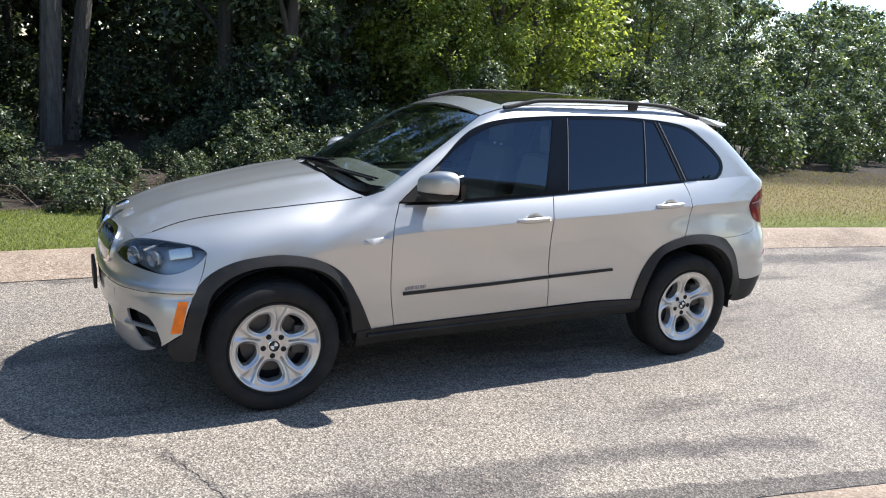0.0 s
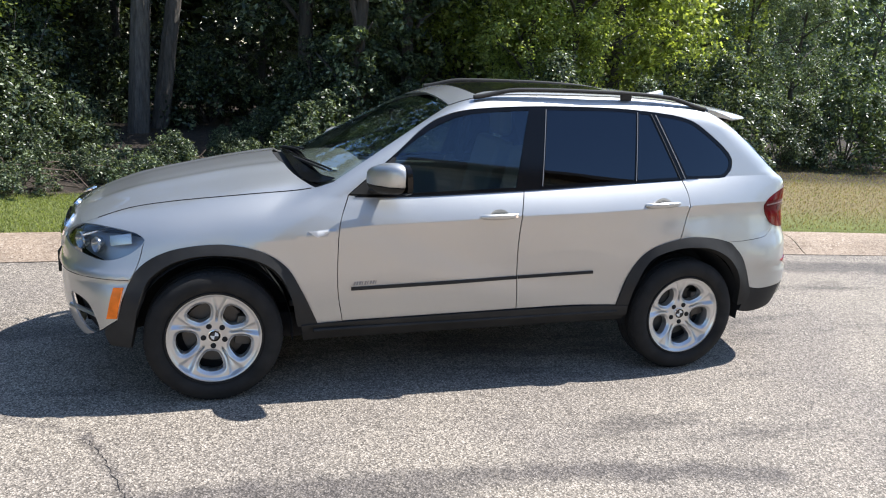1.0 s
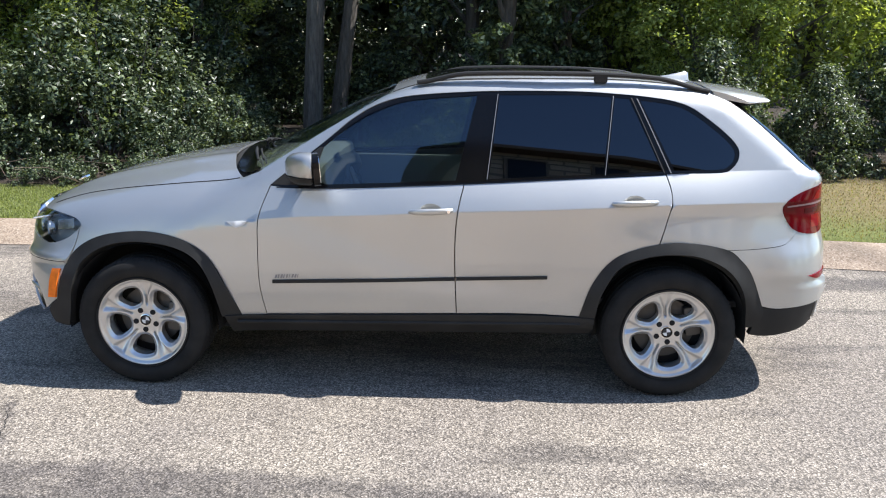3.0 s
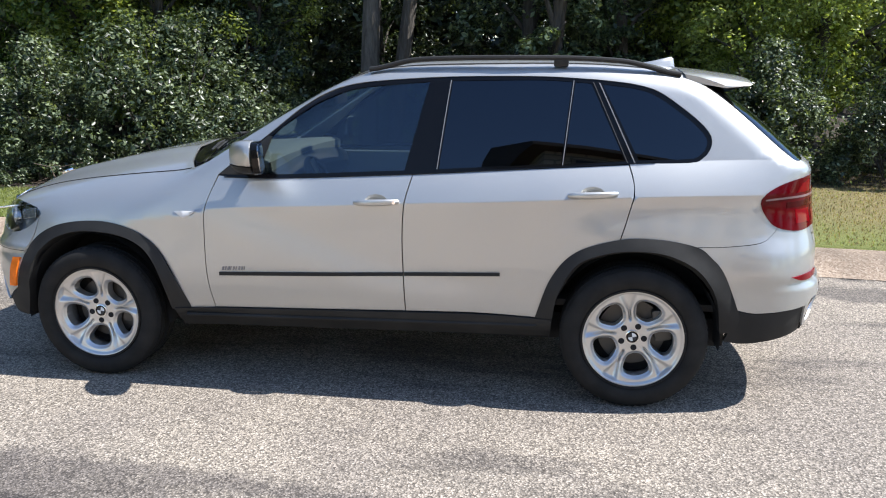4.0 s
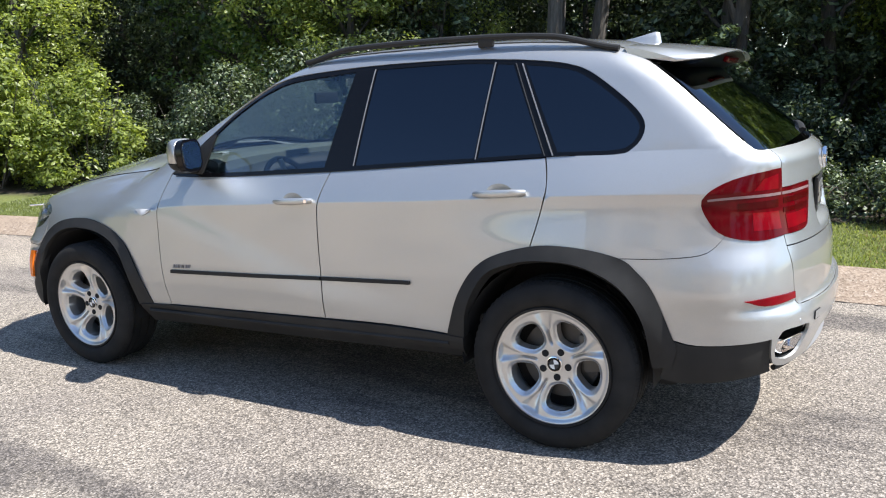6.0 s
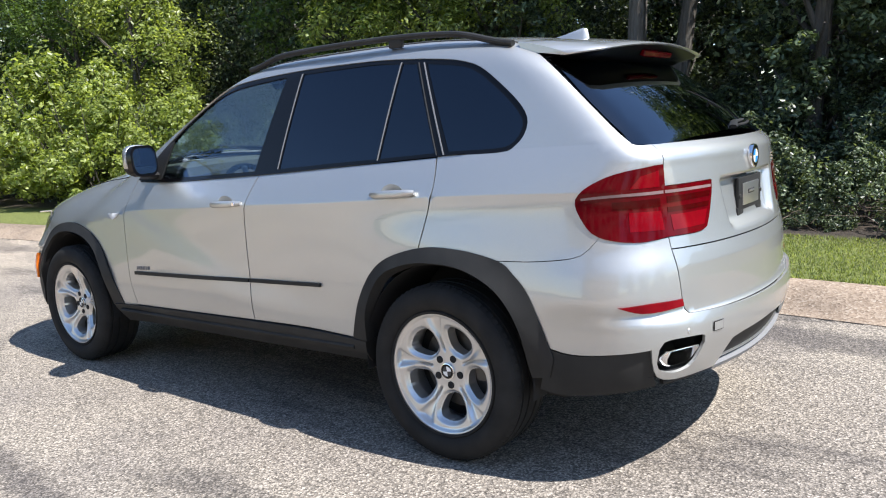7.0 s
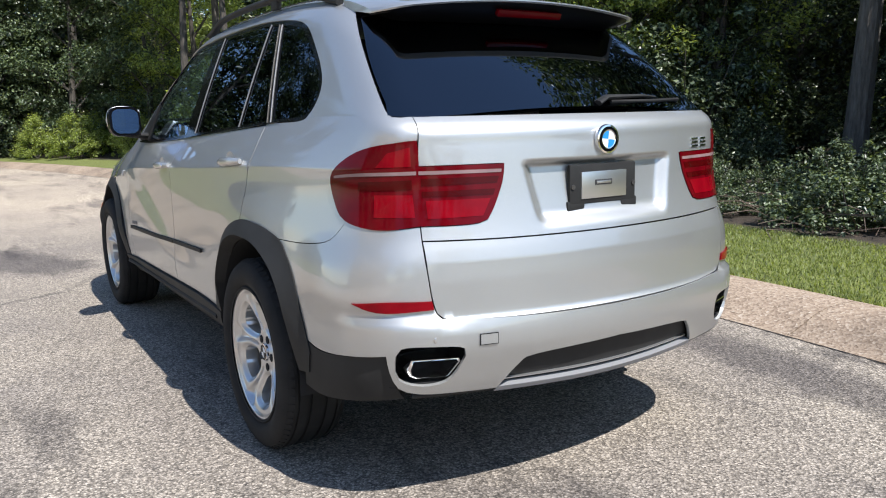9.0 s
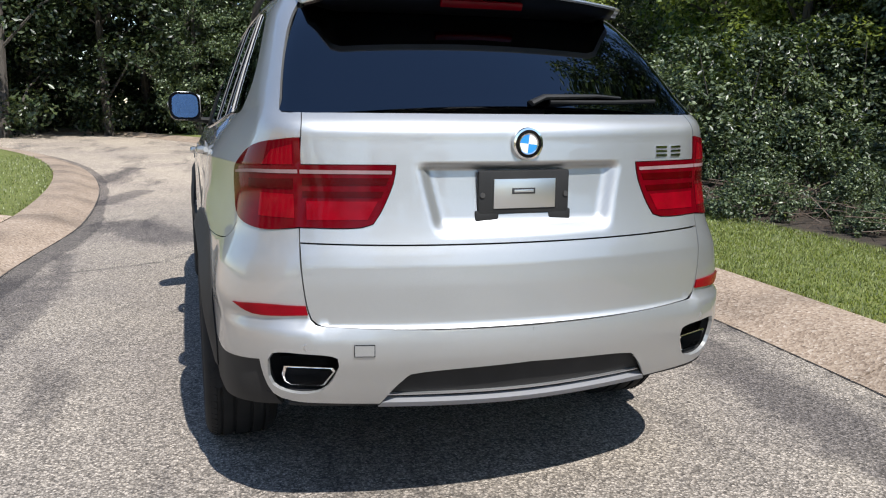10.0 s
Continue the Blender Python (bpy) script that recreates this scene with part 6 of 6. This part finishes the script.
def trunk_path(h, lean, wob=0.15):
    return [(lean[0] * t * h + wob * math.sin(3 * t + h), lean[1] * t * h + wob * math.cos(2.3 * t + h) - wob, t * h) for t in np.linspace(0, 1, 9)]


def build_tree(h, w, mat, bark, leaf, clumps, per, low=0.25, lean=(0.0, 0.0), girth=0.16, label="leafy green tree at the wood's edge"):
    """A tapered trunk with limbs, and a ragged crown of clumped leaves."""
    t = thing("tree", label, "tree", group="woodland trees")
    path = trunk_path(h * 0.8, lean)
    part("trunk", tube_bm(path, [girth * (1 - 0.8 * k / 8) for k in range(9)], 9), bark, t)
    c, r = [], []
    bm = bmesh.new()
    for k in range(11):
        z = h * (low + (0.9 - low) * (k + 0.5) / 11)
        a = 2.4 * k + rng.random()
        i = min(8, int(z / (h * 0.8) * 8))
        st = Vector(path[i])
        out = w * (0.55 + 0.4 * rng.random()) * (1.0 - 0.6 * (z / h) ** 2)
        en = Vector((st.x + out * math.cos(a), st.y + out * math.sin(a), z + 0.10 * h))
        limb = tube_bm([st, st.lerp(en, 0.5) + Vector((0, 0, 0.03 * h)), en], [girth * 0.3, girth * 0.2, girth * 0.08], 5)
        me = bpy.data.meshes.new("tmp")
        limb.to_mesh(me)
        limb.free()
        bm.from_mesh(me)
        bpy.data.meshes.remove(me)
    tagged(part("branchwork", bm, bark, t), kind="stuff")
    for k in range(clumps):
        z = low + (1 - low) * rng.random() ** 0.85
        a = rng.random() * 2 * math.pi
        e = w * math.sqrt(max(0.05, 1 - ((z - 0.55) / 0.52) ** 2)) * (0.35 + 0.65 * rng.random() ** 0.5) * (0.75 + 0.25 * math.sin(3 * a + 5 * z))
        c.append((e * math.cos(a) + lean[0] * z * h, e * math.sin(a) + lean[1] * z * h, z * h))
        r.append(w * (0.12 + 0.16 * rng.random()))
    v, f = leaf_cloud(np.array(c), np.array(r), per, leaf)
    under(new("crown", leaf_mesh("crown", v, f, mat)), t, "ragged leafy crown")
    return t


def build_bush(w, h, mat, clumps, per, leaf, label):
    t = thing("bush", label, "bush", group="undergrowth")
    k = rng.random((clumps, 3))
    a = 2 * math.pi * k[:, 0]
    z = k[:, 1] ** 0.8
    e = w * np.sqrt(np.maximum(0.06, 1 - z**2.2)) * (0.3 + 0.7 * k[:, 2] ** 0.5)
    c = np.stack([e * np.cos(a), 0.75 * e * np.sin(a), 0.06 + h * z * (0.8 + 0.2 * np.sin(2 * a + w))], 1)
    v, f = leaf_cloud(c, 0.075 * w + 0.20 * rng.random(clumps) ** 2 * w, per, leaf, 0.8)
    v[:, 2] = np.maximum(v[:, 2], -0.02)
    under(new("foliage", leaf_mesh("foliage", v, f, mat)), t)
    bm = bmesh.new()
    for i in range(7):
        b = 0.9 * i
        s = tube_bm([(0, 0, -0.05), (0.3 * w * math.cos(b), 0.3 * w * math.sin(b), 0.4 * h), (0.6 * w * math.cos(b), 0.5 * w * math.sin(b), 0.85 * h)], [0.02, 0.013, 0.005], 5)
        me = bpy.data.meshes.new("tmp")
        s.to_mesh(me)
        s.free()
        bm.from_mesh(me)
        bpy.data.meshes.remove(me)
    tagged(part("stem_clump", bm, M_BARKD, t), kind="stuff")
    return t


def spot(ob, x, y, turn=0.0, k=1.0, dz=0.0):
    z = float(lay(np.array(x), np.array(y))) - 0.03 + dz
    ob.matrix_basis = Matrix.LocRotScale((x, y, z), Euler((0, 0, turn)), (k, k, k))
    return ob


def spread(made, places):
    """The first place takes the thing itself, the others copies."""
    for i, (x, y, turn, k, *dz) in enumerate(places):
        ob = made if i == 0 else copy_thing(made, Matrix())
        spot(ob, x, y, turn, k, *dz)


LABEL_DARK = "dark ivy-covered undergrowth bush at the wood's edge"
LABEL_SUN = "sunlit bright green bush beside the drive"
bush_a = build_bush(1.5, 2.1, M_LEAF[0], 150, 105, 0.036, LABEL_DARK)
bush_b = build_bush(1.3, 1.3, M_LEAF[0], 120, 90, 0.036, LABEL_DARK)
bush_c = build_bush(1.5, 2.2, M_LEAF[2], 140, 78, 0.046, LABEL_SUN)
bush_e = build_bush(1.5, 2.0, M_LEAF[3], 150, 84, 0.040, "grey-green tangled bush beside the lawn")
spread(bush_e, [(10.4, 7.3, 4, 1.0), (12.6, 7.4, 5, 0.85), (15.0, 8.2, 1, 1.0), (17.6, 9.0, 2, 1.0)])
bush_d = build_bush(1.2, 0.75, M_LEAF[0], 90, 70, 0.034, "low dark bramble at the wood's edge")
spread(bush_a, [(x, 6.0 + 0.5 * math.sin(2.1 * x), 1.7 * x, 0.9 + 0.2 * math.sin(5 * x)) for x in np.arange(-17.5, -4.0, 1.4)] + [(0.6, 8.4, 2, 0.9), (3.9, 6.6, 1, 0.85), (5.4, 6.5, 1, 0.7), (6.9, 7.0, 2, 0.9), (8.7, 7.0, 3, 0.6), (-4.6, 8.4, 1, 1.1)])
spread(bush_b, [(x, 5.6 + 0.3 * math.sin(3 * x), 2.3 * x, 0.38 + 0.22 * float(sstep(-1.5, 0.5, x)) + 0.10 * math.sin(3 * x)) for x in np.arange(-3.8, 2.8, 0.95)] + [(-3.6, 6.8, 1, 0.8), (-3.7, 8.4, 4, 0.7), (-1.2, 7.2, 5, 0.36), (-0.6, 8.2, 1, 0.5), (0.4, 7.2, 4, 0.8), (1.8, 7.3, 5, 0.9), (3.2, 7.6, 1, 0.9), *[(x, 12.6 + 0.6 * math.sin(x), x, 1.3) for x in np.arange(-11, 5, 2.4)]])
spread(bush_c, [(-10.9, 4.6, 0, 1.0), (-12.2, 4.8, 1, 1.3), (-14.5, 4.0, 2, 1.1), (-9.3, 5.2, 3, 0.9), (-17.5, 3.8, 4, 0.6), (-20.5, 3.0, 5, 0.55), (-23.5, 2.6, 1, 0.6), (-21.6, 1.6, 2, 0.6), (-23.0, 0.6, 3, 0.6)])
spread(bush_d, [(x, 4.85 + 0.25 * math.sin(4 * x), 1.9 * x, 0.5 + 0.2 * math.sin(7 * x)) for x in np.arange(-6.2, 3.0, 1.3)])

tree_a = build_tree(9.5, 2.6, M_LEAF[0], M_BARKD, 0.058, 170, 105, 0.20)
tree_b = build_tree(8.0, 2.4, M_LEAF[1], M_BARKD, 0.058, 160, 100, 0.10)
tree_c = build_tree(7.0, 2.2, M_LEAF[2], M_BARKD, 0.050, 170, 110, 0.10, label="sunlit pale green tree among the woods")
tall = build_tree(15.0, 3.6, M_LEAF[0], M_BARK, 0.09, 150, 70, 0.52, (0.012, 0.0), 0.20, "tall tree with a bare grey trunk")
spread(tall, [(-2.55, 10.05, 0.0, 0.98)])
spread(build_tree(14.0, 3.4, M_LEAF[0], M_BARK, 0.09, 140, 66, 0.52, (0.11, 0.0), 0.17, "tall leaning tree with a bare grey trunk"), [(-2.16, 11.0, 0.0, 1.0)])
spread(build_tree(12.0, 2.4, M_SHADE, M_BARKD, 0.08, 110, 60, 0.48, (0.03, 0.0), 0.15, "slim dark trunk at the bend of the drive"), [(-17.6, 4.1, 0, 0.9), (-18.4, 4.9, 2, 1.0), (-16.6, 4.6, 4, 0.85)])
shady = build_tree(15.0, 4.2, M_SHADE, M_BARKD, 0.10, 170, 90, 0.04, (0.012, 0.0), 0.20, "tall tree at the bend of the drive, shade put into its leaf colour")
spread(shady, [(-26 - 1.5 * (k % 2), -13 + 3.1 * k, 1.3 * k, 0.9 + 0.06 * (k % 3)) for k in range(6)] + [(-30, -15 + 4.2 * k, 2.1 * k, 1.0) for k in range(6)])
spread(tree_a, [(x, 10.4 + 1.0 * math.sin(1.7 * x), 1.3 * x, 0.95 + 0.15 * math.sin(4 * x)) for x in (-21, -18.4, -15.9, -13.2, -10.8, -8.1, -5.4, 0.2)])
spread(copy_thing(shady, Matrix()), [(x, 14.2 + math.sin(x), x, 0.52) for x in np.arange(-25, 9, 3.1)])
spread(tree_b, [(x, 7.8 + 0.8 * math.sin(1.3 * x), 2.1 * x, 0.85 + 0.15 * math.sin(3 * x)) for x in (-19, -15.5, -8.2)])
lit = build_tree(8.0, 2.5, M_LEAF[3], M_BARKD, 0.052, 170, 130, 0.04, label="sunlit grey-green tree beside the lawn")
spread(lit, [(9.6, 9.8, 0, 0.55), (12.4, 11.5, 1, 0.52), (3.6, 11.8, 5, 1.1), (3.0, 10.4, 2, 0.95), (-23.8, 1.8, 3, 0.85), (-24.8, -0.4, 5, 0.85), (-22.6, 3.9, 1, 0.8)])
spread(tree_c, [(4.9, 8.4, 0, 0.85), (3.9, 7.7, 2, 0.62), (-5.9, 8.3, 1, 0.80), (-4.9, 9.3, 5, 0.75), (3.4, 10.4, 4, 0.8), (4.0, 9.6, 2, 1.05), (6.3, 9.3, 1, 1.1), (-7.2, 8.6, 3, 0.9), (-13.4, 7.2, 4, 0.95), (-21, 5.2, 5, 1.0), (8.3, 10.4, 2, 1.05), (-25.5, 5.0, 2, 1.0)])
far_wood = build_tree(9.0, 3.4, M_LEAF[3], M_BARKD, 0.14, 130, 44, 0.05, label="green tree of the far wood beyond the lawn")
spread(build_tree(6.5, 0.75, M_LEAF[3], M_BARKD, 0.046, 150, 110, 0.03, (0.01, 0.0), 0.16, "slim tree trunk thick with grey-green ivy"), [(0.9, 7.9, 0, 1.0), (-4.4, 9.0, 2, 0.9), (2.0, 8.9, 4, 0.9)])
spread(far_wood, [(x, 23 + 3 * math.sin(1.1 * x) + 0.1 * x, x, 0.90 + 0.10 * math.sin(2.3 * x)) for x in np.arange(4, 46, 2.8)] + [(x, 33 + 2 * math.sin(1.9 * x), 2 * x, 1.05 + 0.1 * math.sin(3 * x)) for x in np.arange(6, 60, 4.5)] + [(x, 21 + math.sin(x), 2 * x, 1.25) for x in np.arange(-34, 4, 6.2)] + [(-37, -14 + 7 * k, 2 * k, 1.2) for k in range(4)])

# out-of-view trees, added to be reflected in the mirror and rear window
spread(copy_thing(far_wood, Matrix()), [(24 + 2 * math.sin(3 * k), -20 + 9 * k, k, 1.2) for k in range(3)])


def curtain(name, label, n, start, end, high, deep, mat, leaf):
    """A deep bank of leaves along a line, for the wood behind the trees."""
    a, b = np.array(start, float), np.array(end, float)
    t = rng.random((n, 1))
    p = a + (b - a) * t
    across = np.array([-(b - a)[1], (b - a)[0]]) / np.linalg.norm(b - a)
    p = p + across * (rng.random((n, 1)) - 0.5) * deep
    top = high * (0.75 + 0.25 * np.sin(9 * t[:, 0]) * np.sin(23 * t[:, 0]))
    z = lay(p[:, 0], p[:, 1]) + top * rng.random(n)
    v, f = leaf_cloud(np.column_stack([p, z]), 0.6 + 0.6 * rng.random(n), 26, leaf)
    tagged(new(name, leaf_mesh(name, v, f, mat)), label, "woods", kind="stuff")


curtain("wood_bank", "deep green wood behind the near trees", 3400, (-46, 19), (6, 20), 9.5, 3.0, M_LEAF[0], 0.19)
curtain("wood_bank", "deep green wood closing the bend of the drive", 3600, (-34, -26), (-35, 19), 10, 3.0, M_LEAF[0], 0.20)
curtain("wood_bank", "hazy green wood beyond the lawn", 1700, (2, 41), (74, 40), 9.5, 3.0, M_LEAF[1], 0.17)

# grass blades and fallen brush
def blades(n, box, high):
    x0, x1, a, b, line = box
    x = x0 + (x1 - x0) * rng.random(n)
    y = line(x) + a + (b - a) * rng.random(n)
    z = lay(x, y) - 0.004
    t = rng.random(n) * 6.283
    h = high * (0.5 + rng.random(n))
    w = 0.004 + 0.003 * rng.random(n)
    p = np.stack([x, y, z], 1)
    s = np.stack([np.cos(t) * w, np.sin(t) * w, 0 * t], 1)
    k = np.stack([np.cos(t + 1.3) * h * 0.55, np.sin(t + 1.3) * h * 0.55, h], 1)
    return np.stack([p - s, p + s, p + k], 1).reshape(-1, 3)


v = np.concatenate([blades(90000, (-9, 3.2, 0.60, 2.35, far_kerb), 0.023), blades(14000, (3.2, 12, 0.60, 6.0, far_kerb), 0.022), blades(9000, (-14, -3.5, -2.6, -0.62, near_kerb), 0.03)])
tagged(new("grass", leaf_mesh("grass", v, np.arange(len(v)).reshape(-1, 3), M_GRASS)), "short mown green grass along the kerb", "grass", kind="stuff")
v = blades(42000, (2.6, 13, 0.75, 6.0, far_kerb), 0.024)
tagged(new("dry_grass", leaf_mesh("dry_grass", v, np.arange(len(v)).reshape(-1, 3), M_STRAW)), "short dry brown grass on the lawn", "grass", kind="stuff")
verts, faces = [], []
for k in range(420):
    x, y = -6.5 + 9.5 * rng.random(), 4.45 + 1.6 * rng.random()
    a, l, up = rng.random() * 6.283, 0.2 + 0.5 * rng.random(), 0.30 * rng.random()
    p = [Vector((x, y, 0.14 + 0.1 * rng.random())), Vector((x + 0.5 * l * math.cos(a), y + 0.5 * l * math.sin(a), 0.2 + 0.7 * up)), Vector((x + l * math.cos(a + 0.4), y + l * math.sin(a + 0.4), 0.16 + up))]
    r = 0.0025 + 0.0035 * rng.random()
    n0 = len(verts)
    for i, q in enumerate(p):
        for j in range(3):
            b = 2.094 * j
            verts.append((q.x + r * math.cos(b) * -math.sin(a), q.y + r * math.cos(b) * math.cos(a), q.z + r * math.sin(b)))
    for i in range(2):
        for j in range(3):
            faces.append((n0 + 3 * i + j, n0 + 3 * i + (j + 1) % 3, n0 + 3 * i + 3 + (j + 1) % 3, n0 + 3 * i + 3 + j))
thing("brush_pile", "dry brown fallen twigs along the wood's edge", "brush", kind="stuff", data=mesh_of("brush_pile", verts, faces, M_TWIG))


# ---- the building that the car's windows mirror ----
house = thing("apartment_building", "long four-storey tan brick apartment building with a dark roof", "building")
base_y = -15.5
part("wall", box_bm((16, 9, 10.5), (8.6, base_y - 4.5, 5.25), 0.05), M_BRICK, house)
bm = bmesh.new()
prof = [(base_y + 0.6, 10.5), (base_y - 4.5, 13.0), (base_y - 9.6, 10.5), (base_y - 9.6, 10.3), (base_y + 0.6, 10.3)]
ends = [[bm.verts.new((x, y, z)) for y, z in prof] for x in (0.1, 17.1)]
for k in range(5):
    bm.faces.new((ends[0][k], ends[0][(k + 1) % 5], ends[1][(k + 1) % 5], ends[1][k]))
bm.faces.new(ends[0][::-1])
bm.faces.new(ends[1])
part("roof", bm, M_TILE, house, "dark tiled roof", smooth=False)
for x in np.arange(2, 16, 2.6):
    for z in (1.5, 4.2, 6.9, 9.2):
        w = part("window", box_bm((1.3, 0.10, 1.5), (x, base_y + 0.03, z), 0.02), M_FRAME, house, "tan window frame")
        part("pane", box_bm((1.1, 0.04, 1.3), (x, base_y + 0.09, z), 0.005), M_PANE, w, "dark glass pane")
house.matrix_world = pose(0.6, base_y, 0) @ pose(0, 0, 0, 0, 0, -18) @ pose(-0.6, -base_y, 0)
